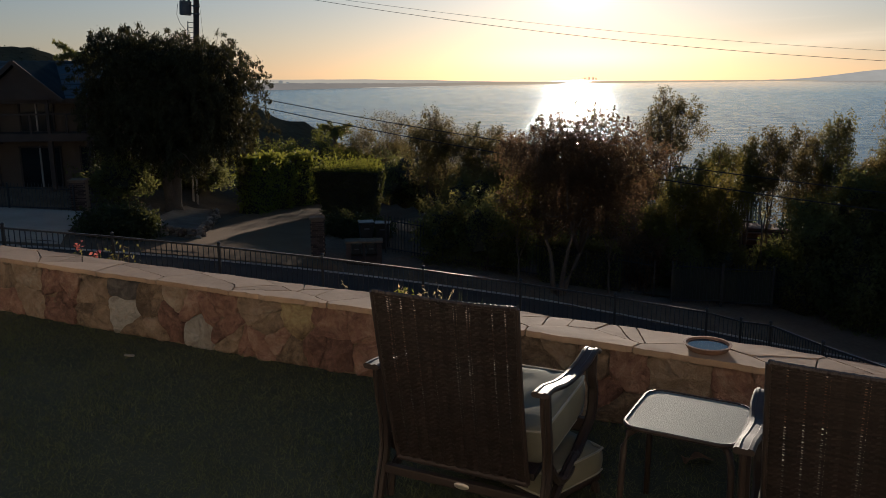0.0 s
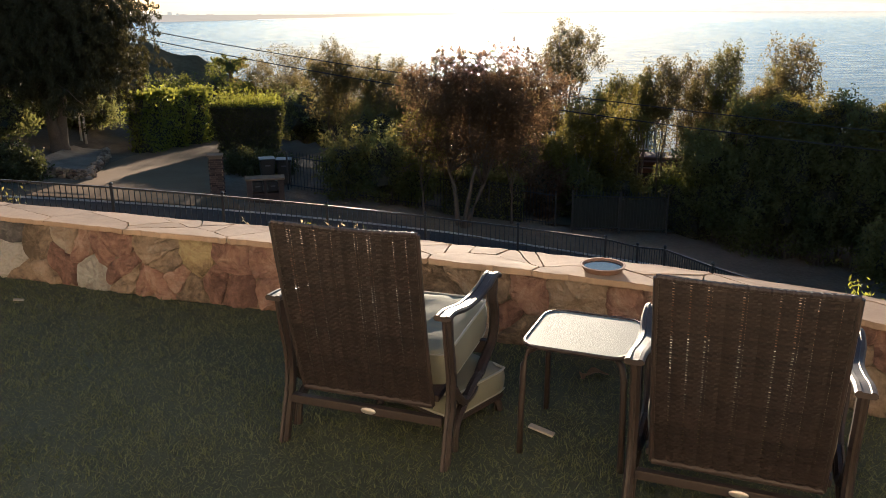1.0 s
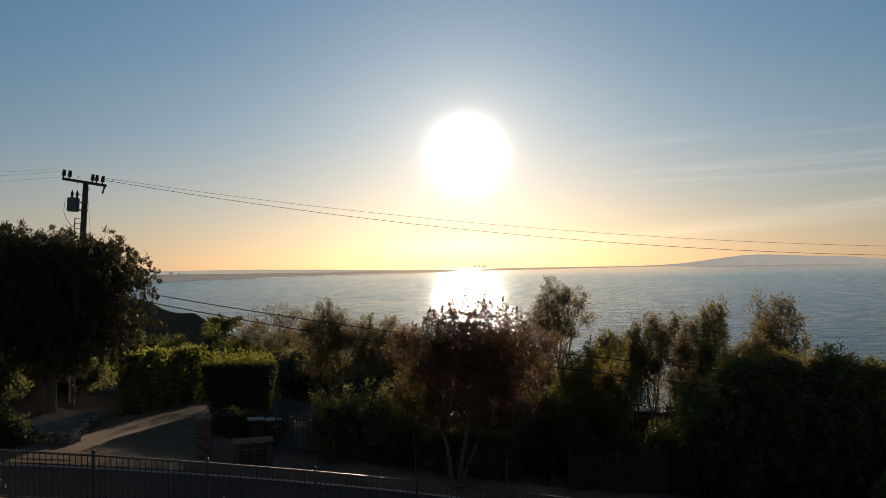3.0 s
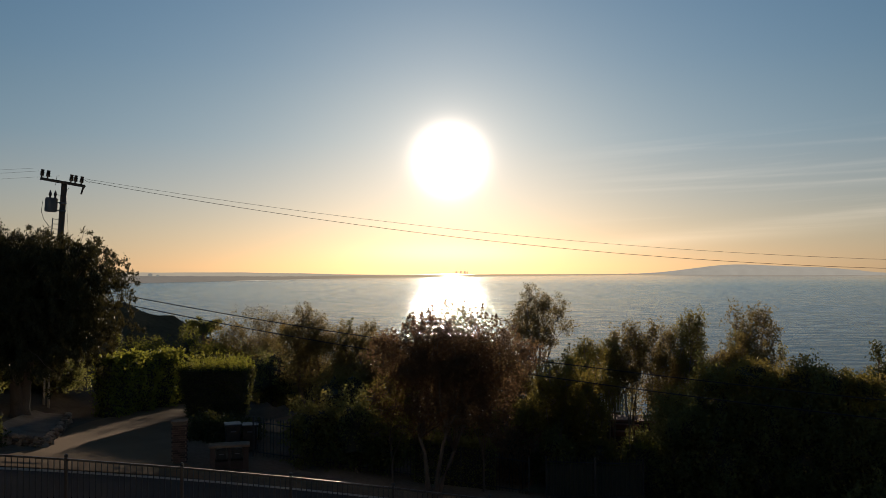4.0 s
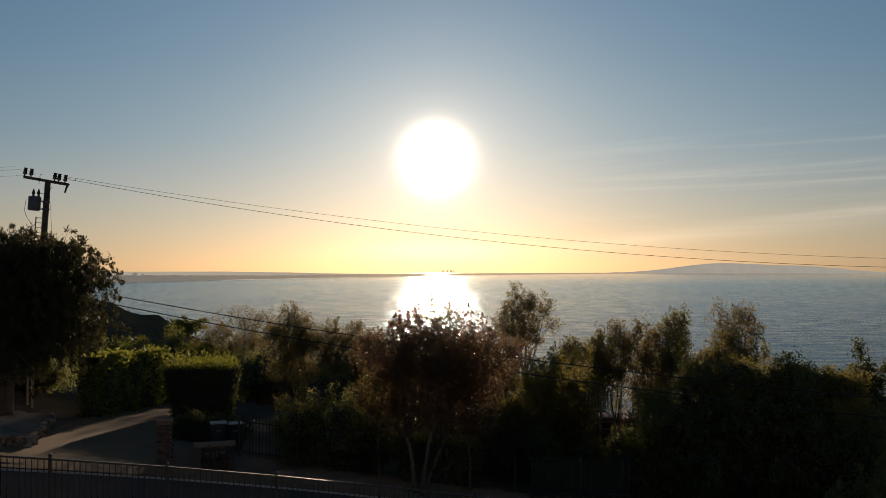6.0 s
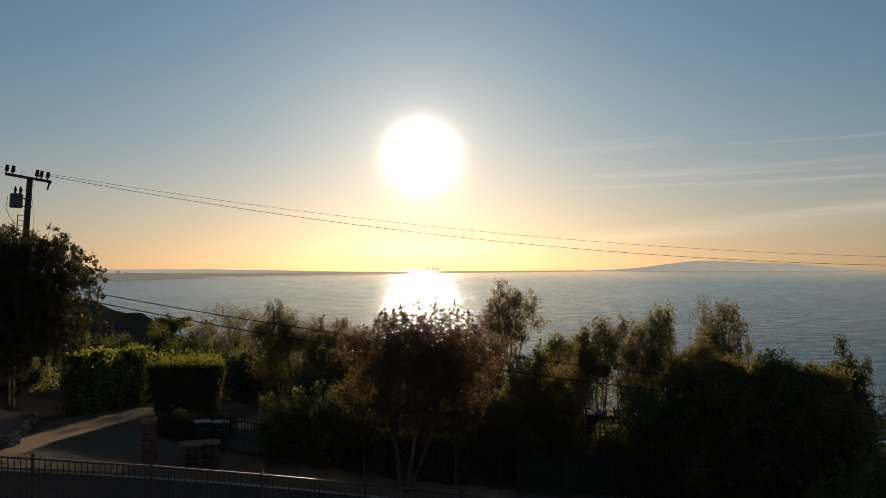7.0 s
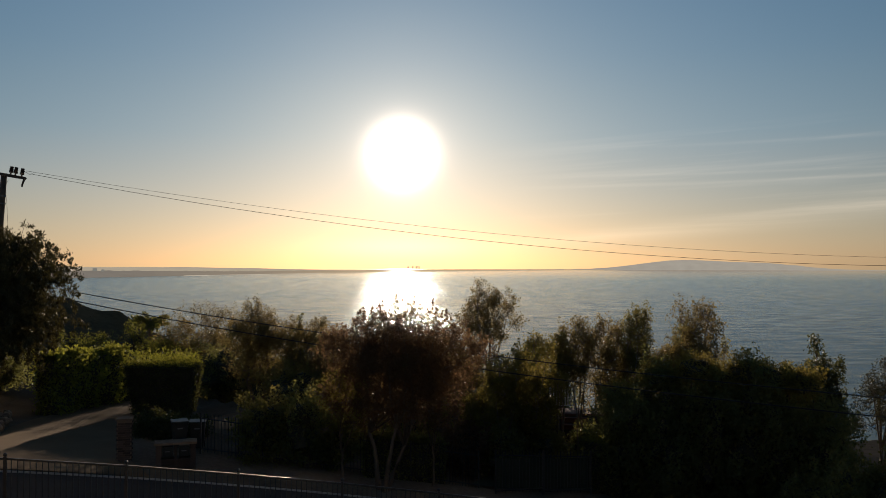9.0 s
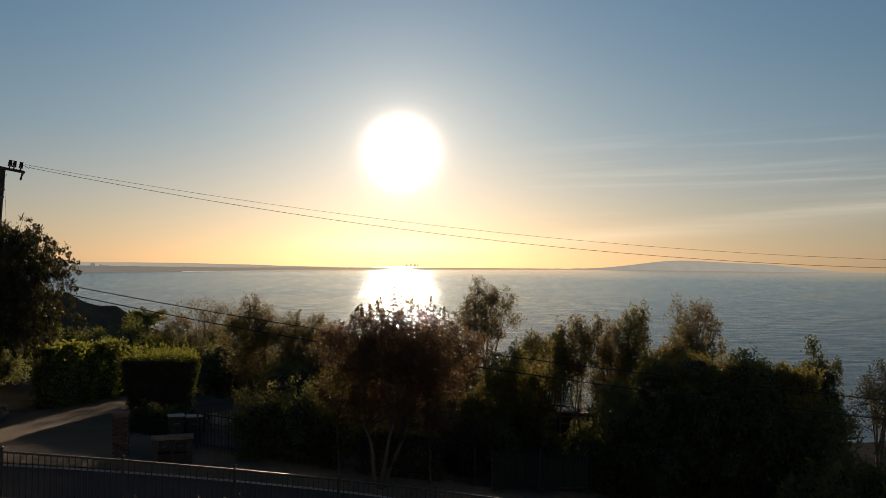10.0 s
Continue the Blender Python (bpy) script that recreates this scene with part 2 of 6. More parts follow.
def box_bm(size, at=(0, 0, 0), bevel=0.0, turn=None):
    bm = bmesh.new()
    bmesh.ops.create_cube(bm, size=1)
    bmesh.ops.scale(bm, vec=size, verts=bm.verts)
    if bevel:
        bmesh.ops.bevel(bm, geom=list(bm.edges), offset=bevel, segments=2, affect="EDGES", profile=0.7)
    m = Matrix.Translation(at) @ (turn if turn is not None else Matrix())
    bmesh.ops.transform(bm, matrix=m, verts=bm.verts)
    return bm


def tube(points, radii, sides=7):
    """Vertices and faces of a tapered tube along points."""
    verts, faces = [], []
    pts = [Vector(p) for p in points]
    for i, p in enumerate(pts):
        d = (pts[min(i + 1, len(pts) - 1)] - pts[max(i - 1, 0)]).normalized()
        a = d.cross(Vector((0.31, 0.17, 0.93)) if abs(d.z) < 0.9 else Vector((1, 0.1, 0))).normalized()
        b = d.cross(a)
        for k in range(sides):
            t = 2 * math.pi * k / sides
            verts.append(p + (math.cos(t) * a + math.sin(t) * b) * float(radii[i]))
        if i:
            o = (i - 1) * sides
            for k in range(sides):
                faces.append((o + k, o + (k + 1) % sides, o + sides + (k + 1) % sides, o + sides + k))
    faces.append(tuple(reversed(range(sides))))
    faces.append(tuple(range(len(verts) - sides, len(verts))))
    return verts, faces


def thing(name, at=(0, 0, 0), label="", category="", group="", kind="", turn=0.0):
    ob = new(name)
    ob.matrix_basis = pose(*at, 0, 0, turn)
    return tagged(ob, label, category, group, kind)


# ---- the lie of the land: s runs along the street, n across it ----
def sn(x, y):
    return 0.968 * x + 0.251 * y, -0.251 * x + 0.968 * y


def xy(s, n):
    return 0.968 * s - 0.251 * n, 0.251 * s + 0.968 * n


FENCE_N = 19.66


def fence_top(s):
    q = s + 8.2
    if q < -9:
        return -1.69 + 0.105 * 9 - 0.0029 * 81 - 0.055 * (q + 9)
    if q > 20:
        return -1.69 - 0.105 * 20 - 0.0029 * 400 - 0.10 * (q - 20)
    return -1.69 - 0.105 * q - 0.0029 * q * q


def kerb_n(s):
    """Where the far edge of the street runs: it draws in downhill."""
    if s > 6.3:
        return max(22.0, 27.87 - 0.41 * (s - 6.3))
    return 27.87


def road_z(s):
    q = s + 8.2
    if q > 14.4:
        return fence_top(6.2) - 2.40 - 0.13 * (min(q, 60) - 14.4)
    return fence_top(s) - 2.40


def wall_front(x):
    """y of the stone wall's face over the lawn."""
    if x < -4.5:
        return 5.36 - 0.10 * (x + 4.5)
    if x < -3:
        return 4.03 - 0.325 * x
    if x < -1.85:
        return 4.025 - 0.345 * x - 0.0054 * x * x
    return 4.645 - 0.260 * (x + 1.85) - 0.0248 * (x + 1.85) ** 2 - (0.16 * (x - 0.9) ** 2 if x > 0.9 else 0)


def dip_share(s, n):
    """How fully the ground follows the driveway down towards the sea."""
    edge = -1.5 + 5.0 * min(1, max(0, (n - 34) / 8))
    return min(1, max(0, (edge - s) / 2)) * min(1, max(0, (s + 9.8) / 2))


def land(x, y):
    s, n = sn(x, y)
    d = y - wall_front(max(-9, min(2.4, x)))
    foot = fence_top(s) - 1.15
    if n < FENCE_N + 0.4:
        if d < 0.2:
            return -0.5
        q = min(1.0, max(0.0, (d - 0.2) / 12.0))
        z = -0.5 + (foot + 0.5) * (1 - (1 - q) ** 2)
        return z
    zr = road_z(s)
    if n < 20.9:
        return zr + (foot - zr) * (20.9 - n) / (20.9 - FENCE_N - 0.4) - 0.05
    far = kerb_n(s)
    if n < far + 0.1:
        return zr - 0.05
    lift = 0.12 * min(1, (n - far - 0.1) / 0.4)
    share = dip_share(s, n)
    z = zr + lift - 0.05 * min(max(n - 28, 0), 26) * share
    if n > 44 + 10 * share:
        drop = n - 44 - 10 * share
        z -= 0.30 * drop if drop < 60 else 18 + 0.22 * (drop - 60)
    return max(z, -52.0)


def grid_lines(near_lo, near_hi, step, far_lo, far_hi):
    v = list(np.arange(near_lo, near_hi + 1e-6, step))
    g = step
    while v[-1] < far_hi:
        g *= 1.35
        v.append(min(v[-1] + g, far_hi))
    g = step
    while v[0] > far_lo:
        g *= 1.35
        v.insert(0, max(v[0] - g, far_lo))
    return v


gs, gn = grid_lines(-30, 40, 0.8, -4900, 4900), grid_lines(2, 60, 0.6, -900, 4900)
verts, faces = [], []
for b in gn:
    for a in gs:
        x, y = xy(a, b)
        rough = 0.05 * noise.noise((x * 0.7, y * 0.7, 0)) + (0.5 * noise.noise((x * 0.06, y * 0.06, 3)) if b > 50 else 0)
        calm = 0.0 if 20.5 < b < 28.2 or b < 8 else 1.0
        verts.append((x, y, land(x, y) + rough * calm))
W = len(gs)
for j in range(len(gn) - 1):
    for i in range(W - 1):
        faces.append((j * W + i, j * W + i + 1, (j + 1) * W + i + 1, (j + 1) * W + i))
ground = tagged(mesh_object("ground", verts, faces, M_GROUND, smooth=True), "dry brown hillside earth falling away to the sea", "ground", kind="structure")


def strip(name, n0, n1, s0, s1, lift, material, step=0.6, z_of=None):
    vv, ff = [], []
    ss = np.arange(s0, s1 + step, step)
    for a in ss:
        for b in (n0, kerb_n(a) if n1 is None else n1):
            x, y = xy(a, b)
            vv.append((x, y, (z_of or road_z)(a) + lift))
    for i in range(len(ss) - 1):
        ff.append((2 * i, 2 * i + 2, 2 * i + 3, 2 * i + 1))
    return mesh_object(name, vv, ff, material)


tagged(strip("road", 20.7, None, -60, 70, 0.0, M_ASPHALT), "grey asphalt street running downhill below the fence", "road", kind="structure")


def kerb_run(name, width, height, s0, s1, material):
    bm = bmesh.new()
    ss = np.arange(s0, s1 + 0.6, 0.8)
    rows = []
    for a in ss:
        ring = []
        for b, h in ((kerb_n(a), -0.1), (kerb_n(a) + 0.02, height), (kerb_n(a) + width, height), (kerb_n(a) + width, -0.1)):
            x, y = xy(a, b)
            ring.append(bm.verts.new((x, y, road_z(a) + h)))
        rows.append(ring)
    for r0, r1 in zip(rows, rows[1:]):
        for k in range(3):
            bm.faces.new((r0[k], r0[k + 1], r1[k + 1], r1[k]))
    return part(name, bm, material, None)


tagged(kerb_run("kerb", 0.07, 0.05, -60, 70, M_EDGE), "pale low concrete edging along the far side of the street", "kerb", kind="structure")

# ---- the sea and the far shore ----
SEA = -45.0
m = bpy.data.materials.new("sea_water")
m.use_nodes = True
g = Nodes(m.node_tree)
at = g.add("ShaderNodeTexCoord").outputs["Object"]
stretch = g.add("ShaderNodeMapping", {}, Vector=at, Scale=(0.35, 1.0, 1.0)).outputs[0]
swell = g.add("ShaderNodeTexNoise", {}, Vector=stretch, Scale=0.05, Detail=8.0, Roughness=0.65).outputs["Fac"]
slick = g.add("ShaderNodeTexNoise", {}, Vector=stretch, Scale=0.006, Detail=4.0).outputs["Fac"]
chop = g.add("ShaderNodeTexNoise", {}, Vector=stretch, Scale=0.22, Detail=6.0, Roughness=0.6).outputs["Fac"]
waves = g.math("ADD", swell, g.math("MULTIPLY", chop, g.math("MULTIPLY", slick, 0.55)))
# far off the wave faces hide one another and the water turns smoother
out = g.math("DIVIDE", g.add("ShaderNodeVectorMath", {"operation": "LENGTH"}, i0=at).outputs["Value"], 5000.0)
bp = g.add("ShaderNodeBump", Strength=g.ramp(out, [(0.1, (0.55, 0.55, 0.55)), (0.40, (0.5, 0.5, 0.5)), (0.62, (0.2, 0.2, 0.2)), (0.95, (0.07, 0.07, 0.07))]), Distance=4.0, Height=waves)
ro = g.math("ADD", g.math("MULTIPLY", slick, 0.10), 0.06)
wavelets = g.add("ShaderNodeTexNoise", {}, Vector=g.add("ShaderNodeMapping", {}, Vector=at, Scale=(0.04, 0.13, 1.0)).outputs[0], Scale=1.0, Detail=5.0, Roughness=0.6).outputs["Fac"]
# light and dark wave streaks painted into the reflection tint
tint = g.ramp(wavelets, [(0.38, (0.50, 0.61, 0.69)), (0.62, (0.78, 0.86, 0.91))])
# warm haze towards the horizon, painted into the tint by distance
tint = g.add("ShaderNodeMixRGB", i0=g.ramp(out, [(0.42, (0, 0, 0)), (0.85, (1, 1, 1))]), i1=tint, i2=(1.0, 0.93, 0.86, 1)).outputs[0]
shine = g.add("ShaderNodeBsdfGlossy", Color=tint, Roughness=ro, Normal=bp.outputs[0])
deep = g.add("ShaderNodeBsdfDiffuse", Color=(0.028, 0.084, 0.110, 1), Normal=bp.outputs[0])
grazing = g.add("ShaderNodeFresnel", IOR=1.34).outputs[0]
both = g.add("ShaderNodeMixShader", i0=grazing, i1=deep.outputs[0], i2=shine.outputs[0])
g.add("ShaderNodeOutputMaterial", Surface=both.outputs[0])
M_SEA = m
vv, ff = [(0, 60, SEA)], []
radii = [60, 150, 400, 1000, 2000, 3000, 4000, 4960]
N = 96
for r in radii:
    for k in range(N):
        t = math.pi * 2 * k / N
        vv.append((r * math.sin(t), r * math.cos(t), SEA))
for k in range(N):
    ff.append((0, 1 + (k + 1) % N, 1 + k))
for j in range(len(radii) - 1):
    for k in range(N):
        a, b = 1 + j * N, 1 + (j + 1) * N
        ff.append((a + k, a + (k + 1) % N, b + (k + 1) % N, b + k))
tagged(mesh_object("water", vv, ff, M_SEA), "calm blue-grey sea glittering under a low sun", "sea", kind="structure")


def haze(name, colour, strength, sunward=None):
    """Far land with its sea haze painted in: it emits the scattered light of the air before it."""
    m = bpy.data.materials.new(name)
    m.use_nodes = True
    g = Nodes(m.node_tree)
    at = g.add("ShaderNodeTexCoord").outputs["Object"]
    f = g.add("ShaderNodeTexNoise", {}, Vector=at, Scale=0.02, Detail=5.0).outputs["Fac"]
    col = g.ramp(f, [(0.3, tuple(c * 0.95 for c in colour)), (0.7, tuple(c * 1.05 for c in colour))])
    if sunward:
        # brighter towards the sun, as the air there is: that glow is painted in
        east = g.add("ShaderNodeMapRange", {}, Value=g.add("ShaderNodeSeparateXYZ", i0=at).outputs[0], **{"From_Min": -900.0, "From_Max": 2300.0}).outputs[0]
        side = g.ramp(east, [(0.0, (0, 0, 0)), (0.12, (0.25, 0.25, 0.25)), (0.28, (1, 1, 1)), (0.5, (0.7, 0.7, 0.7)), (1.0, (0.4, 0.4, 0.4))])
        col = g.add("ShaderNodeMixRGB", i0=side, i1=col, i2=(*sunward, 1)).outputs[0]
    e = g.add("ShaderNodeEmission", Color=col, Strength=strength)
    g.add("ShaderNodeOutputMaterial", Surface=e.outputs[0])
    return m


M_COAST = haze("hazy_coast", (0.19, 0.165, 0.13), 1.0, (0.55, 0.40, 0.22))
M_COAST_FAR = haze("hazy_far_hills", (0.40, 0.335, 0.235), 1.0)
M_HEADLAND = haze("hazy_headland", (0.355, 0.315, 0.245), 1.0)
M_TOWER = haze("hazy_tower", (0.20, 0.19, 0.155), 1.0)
M_SURF = haze("glowing_pale_surf", (0.62, 0.52, 0.38), 1.0)


def far_land(name, az0, az1, dist, height, material, label, step=0.15, depth=150):
    """A ridge of far land between two bearings: dist and height are functions of the bearing."""
    vv, ff = [], []
    azs = np.arange(az0, az1 + step, step)
    for a in azs:
        d, h = dist(a), height(a)
        ux, uy = math.sin(radians(a)), math.cos(radians(a))
        for dd, z in ((0, SEA - 0.5), (depth * 0.15, SEA + 0.35 * h), (depth, SEA + h), (depth * 1.6, SEA - 1)):
            vv.append((ux * (d + dd), uy * (d + dd), z))
    for i in range(len(azs) - 1):
        for k in range(3):
            ff.append((4 * i + k, 4 * i + 4 + k, 4 * i + 5 + k, 4 * i + 1 + k))
    return tagged(mesh_object(name, vv, ff, material, smooth=True), label, "coast", kind="structure")


def coast_dist(a):
    return 2500 + 2000 * min(1, max(0, (a + 24) / 36.0)) ** 1.3


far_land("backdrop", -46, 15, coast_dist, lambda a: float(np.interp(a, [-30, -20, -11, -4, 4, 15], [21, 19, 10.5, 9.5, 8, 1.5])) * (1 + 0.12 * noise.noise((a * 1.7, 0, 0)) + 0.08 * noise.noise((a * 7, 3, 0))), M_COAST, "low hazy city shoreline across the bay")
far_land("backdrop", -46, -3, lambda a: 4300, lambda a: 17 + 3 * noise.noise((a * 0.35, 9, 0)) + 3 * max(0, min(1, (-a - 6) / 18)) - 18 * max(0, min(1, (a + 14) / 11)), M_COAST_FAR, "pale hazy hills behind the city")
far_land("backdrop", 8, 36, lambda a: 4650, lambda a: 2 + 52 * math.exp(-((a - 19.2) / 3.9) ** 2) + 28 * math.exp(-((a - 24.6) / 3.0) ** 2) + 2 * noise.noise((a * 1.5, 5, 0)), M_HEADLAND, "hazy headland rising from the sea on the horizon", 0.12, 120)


# the line of surf and sand at the foot of the coast, its brightness emitted
vv, ff = [], []
azs = np.arange(-14.5, 9.0, 0.2)
for a in azs:
    d, wide = coast_dist(a) - 4, 60 + 45 * noise.noise((a * 0.8, 2, 0))
    for r in (d - wide, d):
        vv.append((r * math.sin(radians(a)), r * math.cos(radians(a)), SEA + 0.35))
for i in range(len(azs) - 1):
    ff.append((2 * i, 2 * i + 2, 2 * i + 3, 2 * i + 1))
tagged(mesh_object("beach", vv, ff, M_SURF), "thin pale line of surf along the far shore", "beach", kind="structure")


def tower_block(az, d, w, h, base):
    x, y = d * math.sin(radians(az)), d * math.cos(radians(az))
    o = thing("tower_block", (x, y, SEA), "hazy distant tower block on the far shore", "tower block", turn=-az)
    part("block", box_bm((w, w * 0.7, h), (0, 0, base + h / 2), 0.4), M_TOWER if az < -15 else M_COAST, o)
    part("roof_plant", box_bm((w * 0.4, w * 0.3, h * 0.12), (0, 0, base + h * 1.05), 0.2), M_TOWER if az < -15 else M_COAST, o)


for az, d, w, h, base in ((-19.97, 2760, 13, 11, 15), (-19.5, 2760, 9, 7, 15), (0.55, 4470, 11, 15, 5), (0.85, 4470, 9, 18, 5), (1.12, 4470, 11, 17, 5), (1.3, 4470, 7, 15, 5)):
    tower_block(az, d, w, h, base)


# ---- plants ----
def spot(az, d):
    """A place d metres from the terrace's edge chair at a bearing, on the land."""
    x, y = d * math.sin(radians(az)), d * math.cos(radians(az))
    return x, y, land(x, y)


def leaf_quads(rng, centres, length, width, droop=0.3):
    n = len(centres)
    a = rng.normal(size=(n, 3))
    a[:, 2] -= droop * 1.6
    a /= np.linalg.norm(a, axis=1)[:, None] + 1e-9
    b = np.cross(a, rng.normal(size=(n, 3)))
    b /= np.linalg.norm(b, axis=1)[:, None] + 1e-9
    size = rng.uniform(0.6, 1.25, size=(n, 1))
    a, b = a * length * 0.5 * size, b * width * 0.5 * size
    return np.stack([centres - a, centres + b - a * 0.15, centres + a, centres - b - a * 0.15], axis=1)


def ball(rng, n):
    v = rng.normal(size=(n, 3))
    return v / (np.linalg.norm(v, axis=1)[:, None] + 1e-9)


def tree(name, label, at, crown_at, crown, leaf_m, bark_m, seed, leaf_size=(0.11, 0.035), lobes=9, clumps=26, per=60, clump_r=0.36, droop=0.3, stems=1, trunk_r=0.16, spread=0.25, hollow=0.55, limbs=6, sprigs=0, boxy=False, sprig_rise=0.6, spires=(), ragged=True):
    """A tree: tapered trunks, limbs to the lobes of its crown, and a crown of many small leaves in clumps.
    crown_at: the crown's middle; crown: its half sizes."""
    rng = np.random.default_rng(seed)
    base = Vector(at)
    top = thing(name, at, label, "tree")
    mid = Vector(crown_at) - base
    half = np.array(crown)
    gold = np.arange(lobes) + 0.5
    phi, tht = np.arccos(1 - 2 * gold / lobes), math.pi * (1 + 5 ** 0.5) * gold + seed
    dirs = np.stack([np.cos(tht) * np.sin(phi), np.sin(tht) * np.sin(phi), np.cos(phi)], 1)
    if boxy:
        dirs = dirs / ((np.abs(dirs) ** 5).sum(axis=1) ** 0.2)[:, None] * 0.93
    far, size = ((0.30, 0.92), (0.20, 0.48)) if ragged and not boxy else ((0.42, 0.74), (0.34, 0.56))
    heart = np.array(mid) + dirs * half * rng.uniform(*far, size=(lobes, 1))
    reach = rng.uniform(*size, size=lobes)
    cl = []
    for h, r in zip(heart, reach):
        v = ball(rng, clumps)
        v[:, 2] = np.abs(v[:, 2]) * rng.choice([1, 1, 1, -0.7], size=clumps)
        cl.append(h + v * half * r * rng.uniform(hollow, 1.0, size=(clumps, 1)))
    cl = np.concatenate(cl)
    # every clump is a spray of leaves along a young shoot, outward and up, or hanging
    grow = (cl - np.array(mid)) / half
    grow = grow / (np.linalg.norm(grow, axis=1)[:, None] + 0.2) * 0.7 + np.array([0, 0, 0.75 if droop < 0.5 else -1.0]) + rng.normal(size=cl.shape) * 0.35
    grow /= np.linalg.norm(grow, axis=1)[:, None]
    long = clump_r * rng.uniform(0.5, 1.5, size=(len(cl), 1, 1))
    along = rng.uniform(-0.75 if droop < 0.5 else -0.1, 1.0, size=(len(cl), per, 1))
    pts = cl[:, None, :] + grow[:, None, :] * along * long + rng.normal(size=(len(cl), per, 3)) * clump_r * (0.36 if droop < 0.5 else 0.27) * (1.1 - 0.65 * along)
    pts = pts.reshape(-1, 3)
    tops = []
    for _ in range(sprigs):
        t, out = rng.uniform(0, 2 * math.pi), rng.uniform(0, 1.0) ** 0.6
        foot = np.array(mid) + np.array([math.cos(t) * half[0] * out, math.sin(t) * half[1] * out, half[2] * (0.86 - 0.5 * out * out)])
        tops.append((foot, (0.15 + sprig_rise * rng.uniform(0, 1) ** 2) * (1.2 - 0.8 * out)))
    tops += [(np.array(mid) + np.array([dx, 0, half[2] * 0.85]), rise) for dx, rise in spires]
    for k, (foot, rise) in enumerate(tops):
        many = 46 if k < sprigs else int(50 + 110 * rise)
        lean = rng.normal(size=2) * (0.22 if k < sprigs else 0.1)
        tip = foot + np.array([lean[0], lean[1], rise])
        mesh_object("shoot", *tube([foot - np.array([0, 0, 0.4]), foot, tip], [0.012, 0.008, 0.003], 4), bark_m, top)
        q = rng.uniform(-0.3, 1.02, size=(many, 1)) if k < sprigs else 1.02 * rng.uniform(0, 1, size=(many, 1)) ** 1.25
        pts = np.concatenate([pts, foot + (tip - foot) * q + rng.normal(size=(many, 3)) * (0.06 + (0.11 if k < sprigs else 0.075) * rise) * (1.12 - q)])
    quads_object("crown", leaf_quads(rng, pts, leaf_size[0], leaf_size[1], droop), leaf_m, top)
    fork = []
    for k in range(stems):
        t = 2 * math.pi * (k + 0.3) / max(stems, 1)
        out = Vector((math.cos(t), math.sin(t), 0)) * (spread if stems > 1 else 0.05)
        end = mid * 0.62 + out * 3.2 + Vector((0, 0, -half[2] * 0.15))
        pts3, rr = [], []
        for q in np.linspace(0, 1, 6):
            wob = Vector((noise.noise((q * 3, k, seed)), noise.noise((q * 3, k + 7, seed)), 0)) * 0.22 * q
            pts3.append(out * 0.5 * (1 - q) * (1 if stems > 1 else 0) + end * q + wob + Vector((0, 0, -0.15 * (q == 0))))
            rr.append(trunk_r * (1 - 0.55 * q) * (1.35 if q == 0 else 1))
        fork.append(pts3[3:])
        mesh_object("trunk", *tube(pts3, rr, 8), bark_m, top, smooth=True)
    for k in range(limbs):
        a = fork[k % stems][k % 3]
        b = Vector(heart[k % lobes])
        c = a.lerp(b, 0.5) + Vector(rng.normal(size=3)) * 0.15
        e = Vector(cl[(k * clumps) % len(cl)])
        mesh_object("limb", *tube([a, c, b, e], [trunk_r * 0.42, trunk_r * 0.3, trunk_r * 0.18, 0.012], 6), bark_m, top, smooth=True)
    # fine twigs out to the clumps
    tv, tf = [], []
    for c in cl[:: max(1, len(cl) // 90)]:
        h = heart[np.argmin(((heart - c) ** 2).sum(axis=1))]
        v, f = tube([h, (h + c) / 2 + rng.normal(size=3) * 0.06, c], [0.022, 0.014, 0.006], 4)
        o = len(tv)
        tv += v
        tf += [tuple(i + o for i in q) for q in f]
    tagged(mesh_object("twig_work", tv, tf, bark_m, top), kind="stuff")
    return top


def crown_tree(name, label, az, d, top_el_z, low_z, width, *args, depth=None, **kw):
    x, y, z = spot(az, d)
    return tree(name, label, (x, y, z), (x, y, (top_el_z + low_z) / 2), (width / 2, (depth or width) / 2, (top_el_z - low_z) / 2), *args, **kw)


